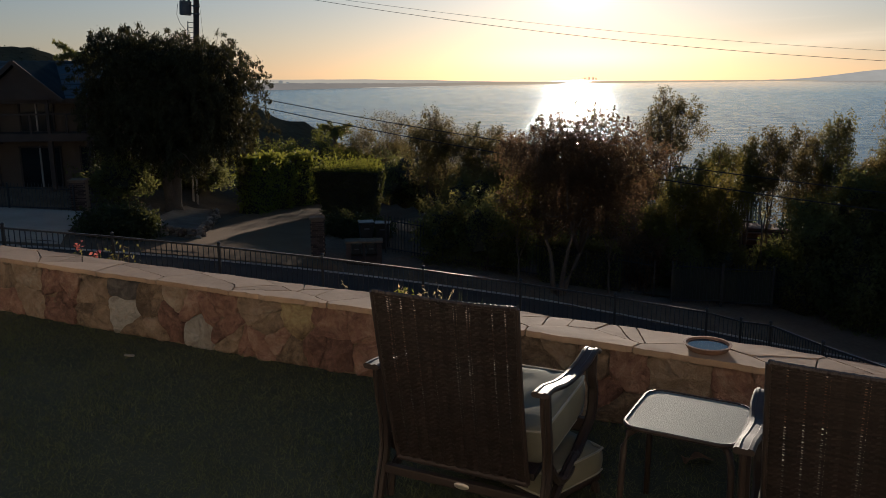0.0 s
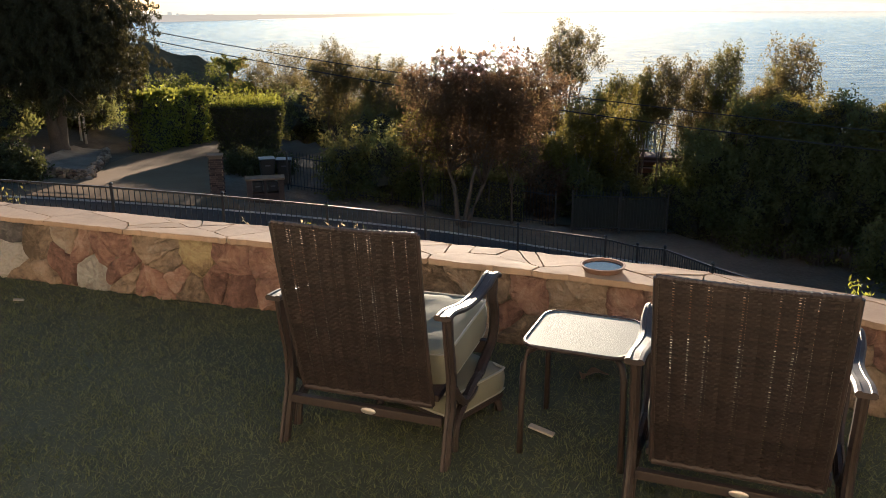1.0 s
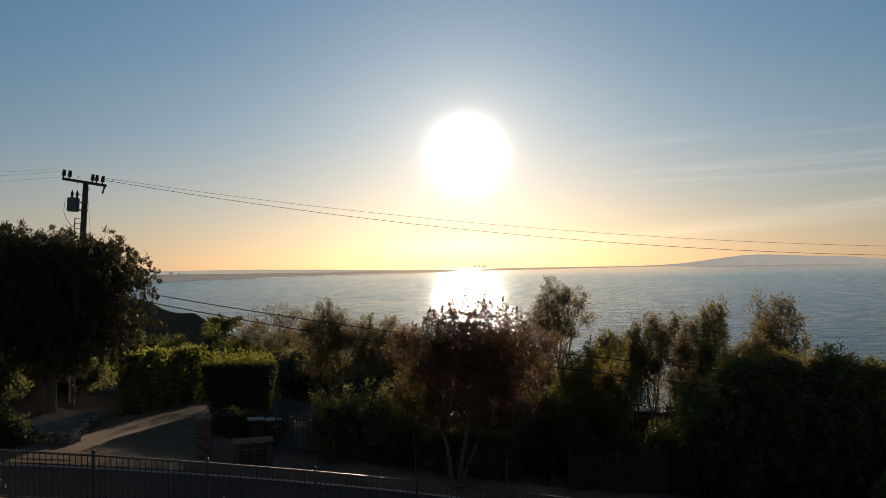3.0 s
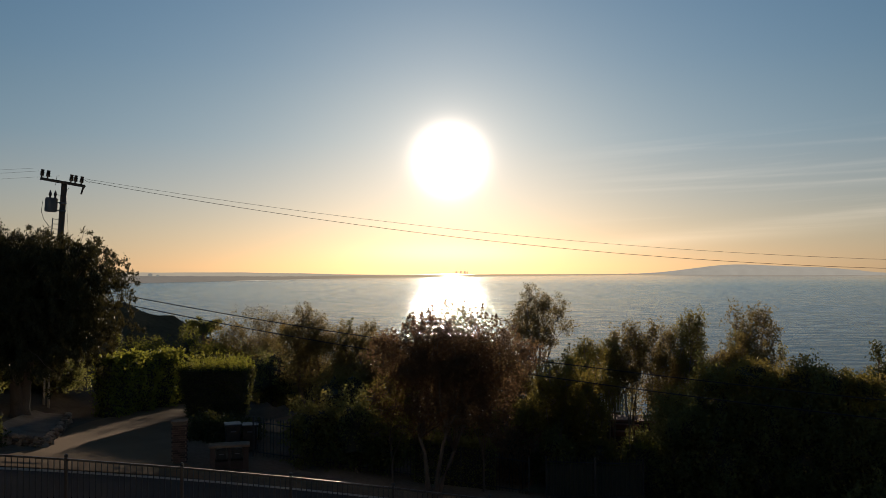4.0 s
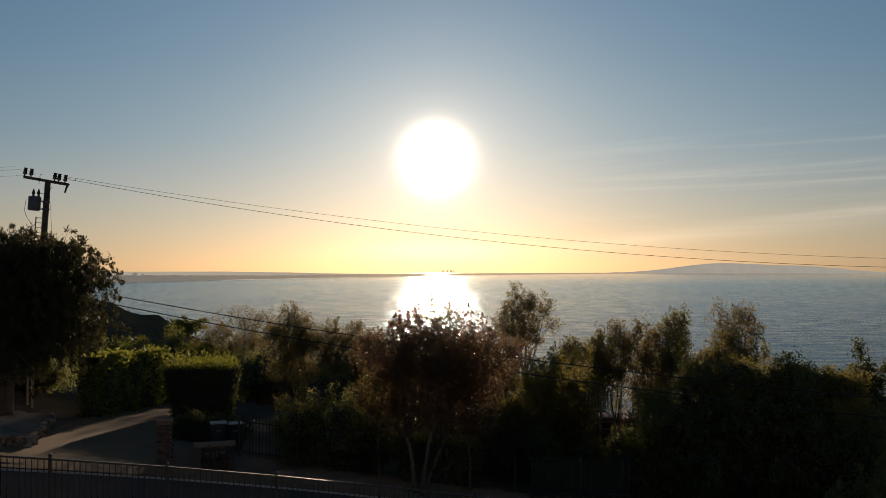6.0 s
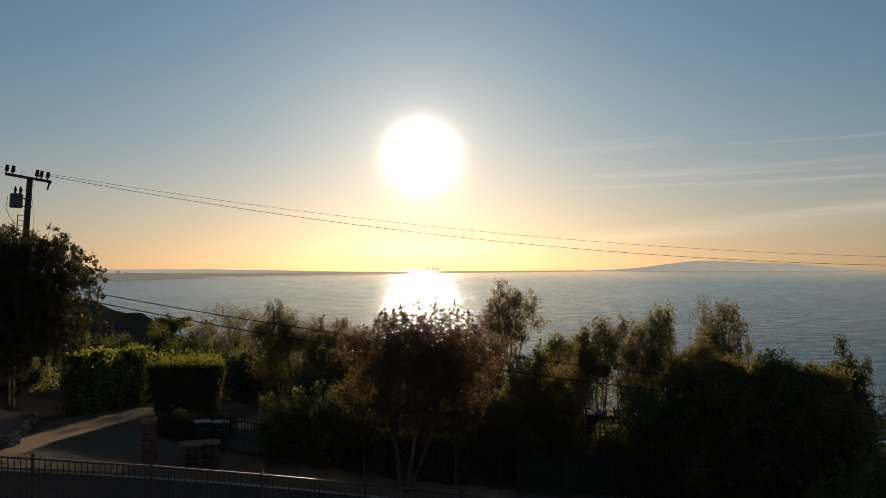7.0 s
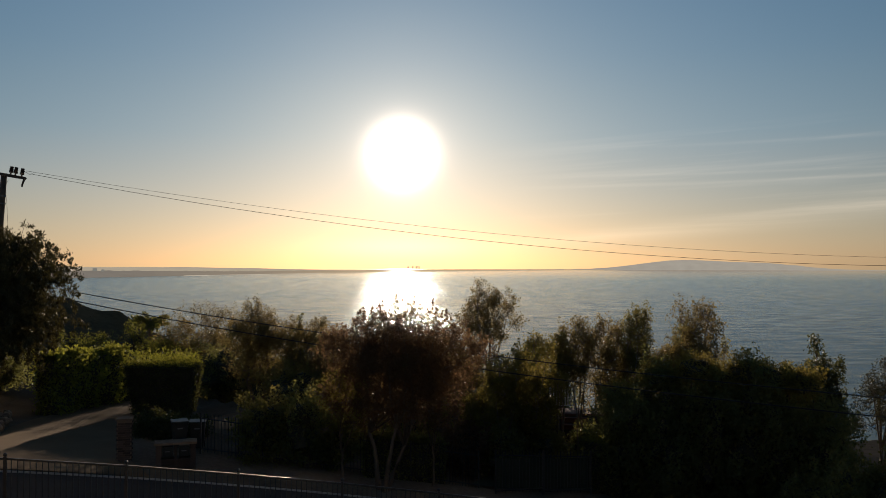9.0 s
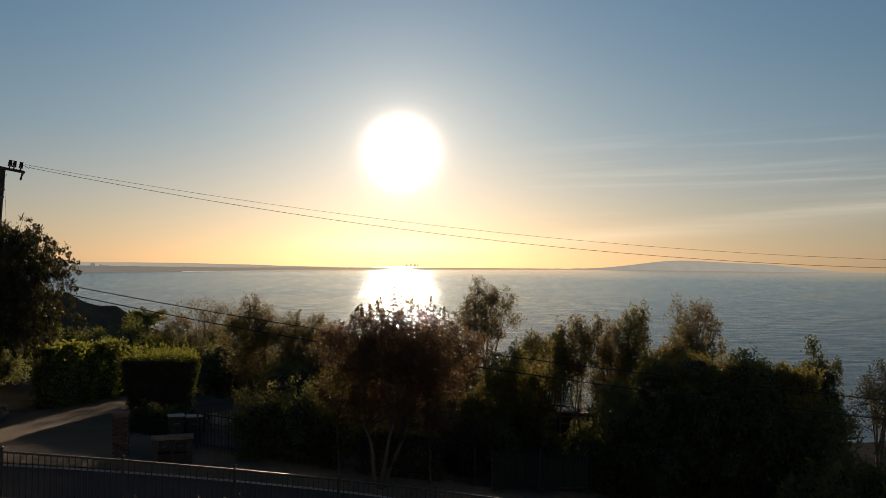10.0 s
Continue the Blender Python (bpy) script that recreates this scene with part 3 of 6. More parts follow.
def hedge(name, label, p0, p1, thick, z_low, heights, leaf_m, seed, count=5000, leaf_size=(0.10, 0.06), top_m=None, bulge=0.18, category="hedge", taper=0.0, shoots=0.6, loose=0.07):
    """A clipped hedge from p0 to p1: a dense core with a skin of leaves, and longer shoots on top."""
    rng = np.random.default_rng(seed)
    a, b = Vector((*p0, 0)), Vector((*p1, 0))
    run = b - a
    side = Vector((-run.y, run.x, 0)).normalized()
    h = thing(name, (a.x, a.y, z_low[0]), label, category)
    nseg = max(4, int(run.length / 0.4))
    nz = 6
    vv, ff = [], []

    def place(q, r, w):
        """q along, r up 0..1, w across -1..1"""
        zl = (z_low[1] - z_low[0]) * q
        hh = heights[0] + (heights[1] - heights[0]) * q
        q = 0.5 + (q - 0.5) * (1 - taper * (1 - r) * 1.3)
        w = w * (1 - taper * (1 - r))
        p = run * q + side * w * thick * 0.5 + Vector((0, 0, zl + hh * r))
        k = bulge * noise.noise((p.x * 0.8 + seed, p.y * 0.8, p.z * 0.8))
        return p + side * (k * (1 if w > 0 else -1)) + Vector((0, 0, k * 0.6 * r))

    ring = [(-1, r / nz) for r in range(nz + 1)] + [(0, 1.0)] + [(1, 1 - r / nz) for r in range(nz + 1)]
    for i in range(nseg + 1):
        for w, r in ring:
            vv.append(place(i / nseg, r * 0.96, w * 0.9))
    L = len(ring)
    for i in range(nseg):
        for k in range(L - 1):
            ff.append((i * L + k, i * L + k + 1, (i + 1) * L + k + 1, (i + 1) * L + k))
    ff.append(tuple(range(L)))
    ff.append(tuple(reversed(range(nseg * L, (nseg + 1) * L))))
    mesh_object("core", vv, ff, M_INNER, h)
    area = np.array([heights[0] * run.length, thick * run.length, heights[0] * run.length, heights[0] * thick, heights[0] * thick])
    pick = rng.choice(5, size=count, p=area / area.sum())
    pts = []
    for f in pick:
        u, v = rng.uniform(0, 1, 2)
        if f == 0:
            p = place(u, v, -1)
        elif f == 1:
            p = place(u, 1, v * 2 - 1)
        elif f == 2:
            p = place(u, v, 1)
        elif f == 3:
            p = place(0, v, u * 2 - 1)
        else:
            p = place(1, v, u * 2 - 1)
        pts.append(p)
    pts = np.array(pts) + rng.normal(size=(count, 3)) * loose
    quads_object("leaves", leaf_quads(rng, pts, *leaf_size, 0.1), leaf_m, h)
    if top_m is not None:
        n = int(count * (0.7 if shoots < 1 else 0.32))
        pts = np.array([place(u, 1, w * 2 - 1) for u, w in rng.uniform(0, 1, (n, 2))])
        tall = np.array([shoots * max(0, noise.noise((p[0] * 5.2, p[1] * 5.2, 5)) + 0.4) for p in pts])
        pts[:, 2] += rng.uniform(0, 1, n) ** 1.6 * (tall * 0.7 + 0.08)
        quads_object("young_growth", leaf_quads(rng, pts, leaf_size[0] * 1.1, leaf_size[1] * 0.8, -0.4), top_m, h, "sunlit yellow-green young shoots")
    return h


def bush(name, label, az, d, top_z, width, leaf_m, seed, depth=None, low_z=None, clumps=120, per=40, leaf_size=(0.10, 0.05), clump_r=0.25, category="bush", stems=5, droop=0.1):
    """A loose shrub: clumps of leaves on thin stems from the ground."""
    rng = np.random.default_rng(seed)
    x, y, z = spot(az, d)
    h = thing(name, (x, y, z), label, category)
    low = (z if low_z is None else low_z) - z
    top = top_z - z
    half = np.array([width / 2, (depth or width) / 2, (top - low) / 2])
    v = ball(rng, clumps)
    lump = np.array([0.85 + 0.7 * noise.noise((q[0] * 1.9 + seed, q[1] * 1.9, q[2] * 1.9)) for q in v])
    cl = np.array([0, 0, (top + low) / 2]) + v * half * (lump * rng.uniform(0.62, 1.0, clumps))[:, None]
    grow = v * 0.8 + np.array([0, 0, 0.6]) + rng.normal(size=v.shape) * 0.3
    grow /= np.linalg.norm(grow, axis=1)[:, None]
    along = rng.uniform(-0.8, 1.0, size=(clumps, per, 1))
    pts = cl[:, None, :] + grow[:, None, :] * along * clump_r * rng.uniform(0.5, 1.5, size=(clumps, 1, 1)) + rng.normal(size=(clumps, per, 3)) * clump_r * 0.38 * (1.1 - 0.6 * along)
    pts = pts.reshape(-1, 3)
    pts[:, 2] = np.maximum(pts[:, 2], 0.02)
    quads_object("leaves", leaf_quads(rng, pts, *leaf_size, droop), leaf_m, h)
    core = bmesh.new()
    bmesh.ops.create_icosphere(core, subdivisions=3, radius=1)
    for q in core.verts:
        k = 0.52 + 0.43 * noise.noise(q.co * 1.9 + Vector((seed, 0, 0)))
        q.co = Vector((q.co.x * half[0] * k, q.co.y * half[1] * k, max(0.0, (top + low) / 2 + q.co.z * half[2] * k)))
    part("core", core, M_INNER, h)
    for k in range(stems):
        t = rng.uniform(0, 6.28)
        e = Vector(cl[k * 7 % clumps])
        mesh_object("stem", *tube([(0.15 * math.cos(t), 0.15 * math.sin(t), -0.05), e * 0.5 + Vector((0, 0, 0.1)), e], [0.03, 0.02, 0.008], 5), M_BARK, h)
    return h


# trees across the street
x, y, z = spot(-27.4, 38)
tree("eucalyptus_tree", "large dark eucalyptus with a dense drooping crown beside the driveway", (x, y, z), (*spot(-27.35, 38.3)[:2], 0.34), (4.1, 3.4, 3.6), M_LEAF_EUC, M_BARK, 11, (0.14, 0.043), 64, 66, 58, 0.28, 0.9, 2, 0.34, 0.10, 0.45, 12, boxy=True)


def farther(z, d0, d1):
    """The height at d1 that hides the same as z at d0, seen from the terrace."""
    return 1.9 + (z - 1.9) * d1 / d0


TREE_SPOTS = (
    (-9.5, 46, -0.25, -5.0, 4.2, 12, 28, "small-leaved green-brown tree behind the clipped hedge"),
    (-13.2, 61, -1.5, -8.0, 6.4, 13, 46, "small-leaved green-brown tree behind the clipped hedge"),
    (-6.3, 45, -1.1, -5.4, 3.7, 91, 24, "small-leaved green-brown tree behind the clipped hedge"),
    (-3.6, 41, -1.45, -6.4, 4.6, 17, 22, "low spreading olive-green tree behind the garden fence"),
    (1.0, 42, -1.4, -6.6, 4.6, 18, 22, "low spreading olive-green tree behind the garden fence"),
    (3.9, 41, -2.0, -6.6, 3.4, 19, 18, "low spreading olive-green tree behind the garden fence"),
)
for az, d, top, low, width, seed, lobes, label in TREE_SPOTS:
    crown_tree("broadleaf_tree", label, az, d, top, low, width, M_LEAF_SLENDER, M_BARK, seed, leaf_size=(0.12, 0.05), lobes=lobes, clumps=30, per=28, clump_r=0.38, stems=2, trunk_r=0.14, sprigs=5)
for az, d, top, low, width, seed in ((7.6, 35.5, -1.5, -6.2, 2.5, 20), (9.6, 36.5, -1.3, -6.4, 2.3, 28), (5.4, 34, -3.2, -6.2, 1.9, 29)):
    crown_tree("broadleaf_tree", "sunlit yellow-green tree with thin pale stems above the gate", az, d, top, low, width, M_LEAF_GOLD, M_BARK_PALE, seed, leaf_size=(0.12, 0.055), lobes=15, clumps=22, per=32, clump_r=0.32, stems=2, trunk_r=0.07, spread=0.12)
crown_tree("sapling", "thin young tree with a sparse top", -7.0, 44, -0.9, -4.6, 0.9, M_LEAF_OLIVE, M_BARK, 14, leaf_size=(0.12, 0.05), lobes=6, clumps=8, per=26, clump_r=0.22, stems=1, trunk_r=0.05, limbs=4)
x, y, z = spot(-0.9, 29.5)
tree("plum_tree", "reddish-leaved spreading tree with three leaning trunks", (x, y, z), (x + 0.6, y + 0.5, -1.9), (3.2, 2.4, 2.0), M_LEAF_RED, M_BARK, 15, (0.095, 0.05), 60, 26, 36, 0.36, 0.1, 3, 0.10, 0.30, 0.3, 20, sprigs=46, sprig_rise=0.55, spires=((-1.6, 0.4), (-1.3, 0.55), (-1.0, 0.5), (-0.75, 0.7), (-0.55, 0.75), (-0.35, 0.95), (-0.18, 1.2), (0.0, 1.55), (0.06, 1.3), (0.16, 1.15), (0.32, 0.95), (0.5, 0.7), (0.75, 0.75), (1.0, 0.8), (1.3, 0.5), (1.7, 0.4)))
for az, d, top, low, width, seed in ((-3.7, 30.2, -1.75, -4.6, 2.3, 121), (-1.9, 31.2, -2.3, -4.7, 2.4, 122), (2.6, 31.0, -2.4, -4.7, 2.2, 123)):
    crown_tree("sapling", "thin tree with sparse sunlit orange-green leaves beside the trunks", az, d, top, low, width, M_LEAF_GOLD if seed == 121 else M_LEAF_RED, M_BARK, seed, leaf_size=(0.085, 0.045), lobes=14, clumps=12, per=26, clump_r=0.30, stems=1, trunk_r=0.05, limbs=7, spread=0.2)
crown_tree("round_tree", "round-crowned green tree rising against the sea", 6.1, 42, 0.95, -3.0, 3.3, M_LEAF_SLENDER, M_BARK, 16, leaf_size=(0.10, 0.05), lobes=26, clumps=20, per=25, clump_r=0.27, limbs=18, stems=3, trunk_r=0.07, spread=0.16)
for az, d, top, width, seed in ((11.3, 38.5, -1.45, 1.3, 21), (12.6, 38.5, -0.3, 1.7, 22), (14.3, 39, -0.6, 1.9, 23), (16.5, 38.5, 0.2, 1.4, 24), (18.3, 38.5, -1.1, 2.1, 25), (20.4, 38.5, 0.45, 2.1, 26), (19.3, 40, -0.7, 1.6, 36), (15.4, 40, -1.0, 1.6, 37), (21.9, 38.5, -1.2, 0.7, 27)):
    crown_tree("eucalyptus_tree", "slender airy eucalyptus with a thin pale stem above the hedge", az, d, top + 0.08, top - (3.0 if 11 < az < 12 else 4.6), width * 1.1, M_LEAF_SLENDER if seed % 3 else M_LEAF_OLIVE, M_BARK_PALE, seed, leaf_size=(0.105, 0.048), lobes=20 if width > 1 else 6, clumps=15 if width > 1 else 6, per=30, clump_r=0.28, sprigs=3, sprig_rise=0.4, stems=2 if width > 1 else 1, trunk_r=0.06, spread=0.12, limbs=6, droop=0.4)
crown_tree("shore_tree", "airy grey-green tree at the edge of the sea view", 31.3, 42, -2.45, -6.6, 3.6, M_LEAF_EUC, M_BARK, 31, leaf_size=(0.11, 0.045), lobes=16, clumps=18, per=26, clump_r=0.3, stems=1, trunk_r=0.12, depth=2.6)
for az, top, width, seed in ((27.9, -1.0, 1.6, 32), (27.0, -2.25, 1.7, 33), (25.7, -2.1, 1.3, 38)):
    crown_tree("cypress", "dark pointed conifer at the end of the hedge", az, 36, top, -8.4, width, M_LEAF_BOX, M_BARK, seed, leaf_size=(0.12, 0.06), lobes=24, clumps=32, per=28, clump_r=0.26, stems=1, trunk_r=0.12)
for az, d, top, width, seed in ((8.9, 44, -2.2, 1.2, 34), (9.8, 46, -2.35, 1.4, 35)):
    crown_tree("cypress", "small dark conifer seen above the shrubs", az, d, top, top - 3, width, M_LEAF_DARK, M_BARK, seed, leaf_size=(0.12, 0.06), lobes=9, clumps=16, per=30, clump_r=0.24, trunk_r=0.08)

# hedges and shrubs across the street
p0, p1 = (-15.55, 37.3, land(-15.55, 37.3)), (-15.0, 45.4, land(-15.0, 45.4))
hedge("hedge", "tall clipped green hedge along the driveway, lit by low sun", p0[:2], p1[:2], 0.9, (p0[2], p1[2]), (-2.3 - p0[2], -2.85 - p1[2]), M_LEAF_BRIGHT, 41, 17000, (0.15, 0.085), M_LEAF_BRIGHT, 0.55, shoots=0.35, loose=0.16)
# the next three hedges get brighter-leaved top shoots, their sunlight partly painted in
p0, p1 = (-13.05, 41.0, land(-13.05, 41.0)), (-9.75, 41.0, land(-9.75, 41.0))
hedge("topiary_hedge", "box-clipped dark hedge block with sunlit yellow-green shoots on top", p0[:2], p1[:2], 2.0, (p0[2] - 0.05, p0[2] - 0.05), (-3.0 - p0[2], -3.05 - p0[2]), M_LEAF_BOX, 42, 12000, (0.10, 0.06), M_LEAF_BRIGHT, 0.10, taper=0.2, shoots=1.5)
p0, p1 = spot(-2.2, 31.6), spot(3.2, 31.9)
hedge("hedge", "low dark clipped hedge behind the roadside tree", p0[:2], p1[:2], 0.9, (p0[2], p1[2]), (1.45, 1.55), M_LEAF_DARK, 43, 5000, (0.10, 0.06), M_LEAF_OLIVE, 0.2)
p0, p1 = spot(13.4, 35), spot(16.0, 34.0)
hedge("hedge", "rounded hedge with a sunlit top beside the gate", p0[:2], p1[:2], 1.4, (p0[2], p1[2]), (2.0, 2.1), M_LEAF_DARK, 44, 4000, (0.10, 0.06), M_LEAF_BRIGHT, 0.3)
SHRUBS = (
    (-25.5, 46, farther(-2.0, 38.5, 46), 3.6, M_LEAF_DARK, 64), (-30.6, 38, -1.6, 3.4, M_LEAF_DARK, 65), (-20.9, 58, -2.35, 5.4, M_LEAF_FAR, 52), (-18.6, 60, -2.5, 5.2, M_LEAF_FAR, 53), (-16.0, 60, -2.7, 4.6, M_LEAF_FAR, 85), (-13.6, 60, farther(-2.6, 51, 60), 4.0, M_LEAF_OLIVE, 54), (-17.3, 62, -2.6, 4.4, M_LEAF_FAR, 107), (-15.0, 62, -2.75, 4.4, M_LEAF_FAR, 108), (-28.6, 44, farther(-1.3, 37.5, 44), 4.0, M_LEAF_DARK, 98), (-26.4, 45, farther(-1.6, 38.5, 45), 3.8, M_LEAF_DARK, 99),
    (-8.9, 31.6, -3.1, 2.6, M_LEAF_OLIVE, 55), (19.4, 36.8, -2.9, 4.2, M_LEAF_DARK, 114), (-6.2, 31.4, -2.95, 2.8, M_LEAF_DARK, 56), (-4.4, 31.6, -3.7, 2.0, M_LEAF_DARK, 66), (-11.8, 53, -2.7, 5.0, M_LEAF_DARK, 67), (-8.8, 51, -2.7, 5.2, M_LEAF_DARK, 124), (-11.6, 57, -4.4, 3.4, M_LEAF_BOX, 128), (-10.2, 55, -3.4, 4.2, M_LEAF_OLIVE, 129), (-7.0, 40, -2.7, 4.0, M_LEAF_OLIVE, 68),
    # seeds 125 and 126 are added dark fill below the topiary
    (-4.5, 46, -2.3, 5.5, M_LEAF_OLIVE, 57), (-0.5, 47, -2.4, 5.5, M_LEAF_OLIVE, 58), (3.4, 46, -2.3, 5.5, M_LEAF_OLIVE, 59), (8.0, 41, -2.6, 4.0, M_LEAF_OLIVE, 60), (10.6, 51, -3.9, 3.6, M_LEAF_DARK, 61), (24.3, 34.8, -2.0, 3.0, M_LEAF_DARK, 112), (4.6, 33, -4.4, 2.2, M_LEAF_RED, 62), (-2.4, 36, -4.1, 3.2, M_LEAF_OLIVE, 86), (0.8, 36.5, -4.2, 3.4, M_LEAF_OLIVE, 87), (3.6, 36.5, -4.0, 3.2, M_LEAF_OLIVE, 88), (7.0, 33.6, -4.6, 2.4, M_LEAF_DARK, 89), (6.6, 36.8, -4.2, 2.8, M_LEAF_OLIVE, 101), (8.5, 37.6, -4.2, 2.8, M_LEAF_OLIVE, 102), (9.2, 40.5, -4.6, 2.2, M_LEAF_OLIVE, 103), (9.9, 35.5, -5.3, 3.0, M_LEAF_OLIVE, 111), (8.0, 47, -4.0, 4.0, M_LEAF_DARK, 104), (15.4, 47, -4.4, 3.4, M_LEAF_OLIVE, 105), (13.4, 39, -5.6, 2.6, M_LEAF_DARK, 90), (17.2, 41, -4.0, 4.2, M_LEAF_OLIVE, 69), (21.0, 41, -4.4, 4.2, M_LEAF_DARK, 70), (-31.3, 31.6, -3.0, 2.2, M_LEAF_BOX, 81), (-29.9, 31.5, -3.2, 1.6, M_LEAF_BOX, 82), (-15.7, 34.4, -4.2, 2.0, M_LEAF_BOX, 125), (-13.9, 34.8, -4.6, 1.6, M_LEAF_BOX, 126),
)
for az, d, top, width, m, seed in SHRUBS:
    bush("shrub", {M_LEAF_DARK: "dense dark green shrub", M_LEAF_BOX: "low clipped blackish-green shrub", M_LEAF_FAR: "bright green sunlit shrub", M_LEAF_OLIVE: "loose olive-green shrub", M_LEAF_RED: "loose reddish-brown shrub"}[m] + " in the garden across the street", az, d, top, width, m, seed, clumps=210, per=33, clump_r=0.36, leaf_size=(0.13, 0.068))
for az, d, top, width, seed in ((16.6, 33.5, -2.3, 3.6, 71), (18.8, 33, -2.1, 3.4, 72), (21.0, 33, -2.0, 3.4, 83), (23.2, 33, -1.8, 3.6, 73), (25.4, 33, -2.0, 3.6, 74), (27.6, 33.5, -2.8, 3.2, 75)):
    bush("large_shrub", "tall dense dark shrub in a screen beside the street", az, d, top, width, M_LEAF_DARK, seed, clumps=330, per=52, clump_r=0.42, depth=3.2, leaf_size=(0.14, 0.075))
# lighter leaf clumps added along the dark screen to paint its sunlit tops
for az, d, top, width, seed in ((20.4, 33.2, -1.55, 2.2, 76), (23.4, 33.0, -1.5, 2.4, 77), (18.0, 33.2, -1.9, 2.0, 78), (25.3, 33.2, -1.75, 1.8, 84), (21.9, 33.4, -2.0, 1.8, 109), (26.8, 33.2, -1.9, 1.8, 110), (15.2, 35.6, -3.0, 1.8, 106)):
    bush("shrub", "yellow-green shrub top with sunlight painted in, above the dark screen", az, d, top, width, M_LEAF_GOLD, seed, low_z=top - 1.3, depth=1.6, clumps=80, per=44, clump_r=0.28)
for az, d, top, width, seed in ((29.6, 29.5, -4.0, 2.4, 79), (32.0, 29.5, -3.8, 2.4, 80), (28.0, 27.4, -4.4, 2.2, 127)):
    bush("shrub", "loose olive-green shrub beside the lower street", az, d, top, width, M_LEAF_OLIVE, seed, clumps=130, per=48, clump_r=0.34, leaf_size=(0.13, 0.07))

# ---- far hillside on the near shore ----
vv, ff = [], []
azs = np.arange(-62, -12, 0.5)
for a in azs:
    el = np.interp(a, [-62, -45, -36.4, -34.6, -32.8, -28, -20.5, -19, -17.2, -15.7, -13], [3.2, 2.6, 1.75, 1.65, 0.9, -0.5, -2.75, -3.2, -3.9, -4.8, -6.4])
    for d, k in ((180, -25), (215, -9), (250, 0), (330, -28)):
        crest = 1.72 + 250 * math.tan(radians(el))
        z = crest + k + 1.4 * noise.noise((a * 0.9, d * 0.05, 2)) + 0.7 * noise.noise((a * 3.1, d * 0.1, 4))
        vv.append((d * math.sin(radians(a)), d * math.cos(radians(a)), max(z, SEA - 3)))
for i in range(len(azs) - 1):
    for k in range(3):
        ff.append((4 * i + k, 4 * i + 4 + k, 4 * i + 5 + k, 4 * i + 1 + k))
M_HILL = surface("scrub_hillside", (0.045, 0.045, 0.03), (0.11, 0.10, 0.066), 0.95, 0.6, 0.08, 0.5, depth=0.4, sheen=0)
tagged(mesh_object("hillside", vv, ff, M_HILL, smooth=True), "dark scrub-covered hillside dropping to the sea", "hillside", kind="structure")

rng = np.random.default_rng(66)
hv = np.array(vv)
N = 50000
pick = rng.integers(0, len(hv) - 5, N)
mixw = rng.uniform(0, 1, (N, 1))
wide = rng.uniform(0, 1, (N, 1))
scrub = (hv[pick] * (1 - mixw) + hv[pick + 1] * mixw) * (1 - wide) + hv[np.minimum(pick + 4, len(hv) - 1)] * wide
scrub = scrub + rng.normal(size=(N, 3)) * np.array([0.8, 0.8, 0.16])
scrub = scrub[np.hypot(scrub[:, 0], scrub[:, 1]) < 262]
tagged(quads_object("scrub", leaf_quads(rng, scrub, 0.42, 0.3, 0.0), M_HILL), "low dark coastal scrub on the hillside", "scrub", kind="stuff")


def palm(az, d, top_z, size, seed):
    rng = np.random.default_rng(seed)
    x, y, z = spot(az, d)
    h = thing("palm", (x, y, z), "small dark fan palm with drooping fronds", "palm tree")
    mesh_object("trunk", *tube([(0, 0, -0.3), (0.05, 0, (top_z - z) * 0.5), (0, 0, top_z - z - size * 0.5)], [0.2, 0.16, 0.15], 8), M_BARK, h)
    for k in range(22):
        t = 2 * math.pi * k / 22 + rng.uniform(-0.1, 0.1)
        up = rng.uniform(-0.35, 1.7)
        pts = []
        for q in np.linspace(0, 1, 14):
            r = size * q
            c = np.array([math.cos(t) * r, math.sin(t) * r, top_z - z - size * 0.75 + r * up * 0.62 - 0.4 * size * q * q])
            pts += [c + rng.normal(size=3) * 0.05 for _ in range(5)]
        quads_object("frond", leaf_quads(rng, np.array(pts), 0.5, 0.10, 0.2), M_LEAF_DARK, h)
    return h


palm(-16.5, 66, -1.75, 1.3, 5)
palm(-32.3, 60, 4.0, 1.5, 6)

# ---- poles and wires ----
M_POLE = surface("weathered_pole_wood", (0.05, 0.035, 0.025), (0.13, 0.095, 0.07), 0.9, 30, 1.5, 0.5)
M_STEEL = surface("galvanised_steel", (0.10, 0.105, 0.115), (0.17, 0.175, 0.19), 0.8, 30, 2, 0.1, metal=0.2, sheen=0.2)
M_PORCELAIN = surface("brown_porcelain", (0.02, 0.014, 0.012), (0.05, 0.03, 0.025), 0.25, 30, 2, 0.02)
M_WIRE = surface("wire", (0.01, 0.01, 0.01), (0.025, 0.025, 0.025), 0.6, 30, 2, 0.02)
px, py = 46 * math.sin(radians(-25.05)), 46 * math.cos(radians(-25.05))
pz = land(px, py)
pole = thing("utility_pole", (px - 0.70, py, pz), "tall leaning wooden power pole with a crossarm, insulators and a transformer", "utility pole")
pole.matrix_basis = pose(px - 0.70, py, pz, 0, 3.8, 0)
top = 6.35 - pz
mesh_object("pole", *tube([(0, 0, -0.3), (0, 0, top * 0.5), (0, 0, top)], [0.2, 0.17, 0.14], 12), M_POLE, pole, smooth=True)
arm_turn = Matrix.Rotation(radians(18), 4, "Z") @ Matrix.Rotation(radians(5.8), 4, "Y")
part("crossarm", box_bm((2.1, 0.12, 0.14), (0, -0.18, top - 0.07), 0.01, arm_turn), M_POLE, pole)
lean = Matrix.Rotation(radians(5.8), 4, "Y")
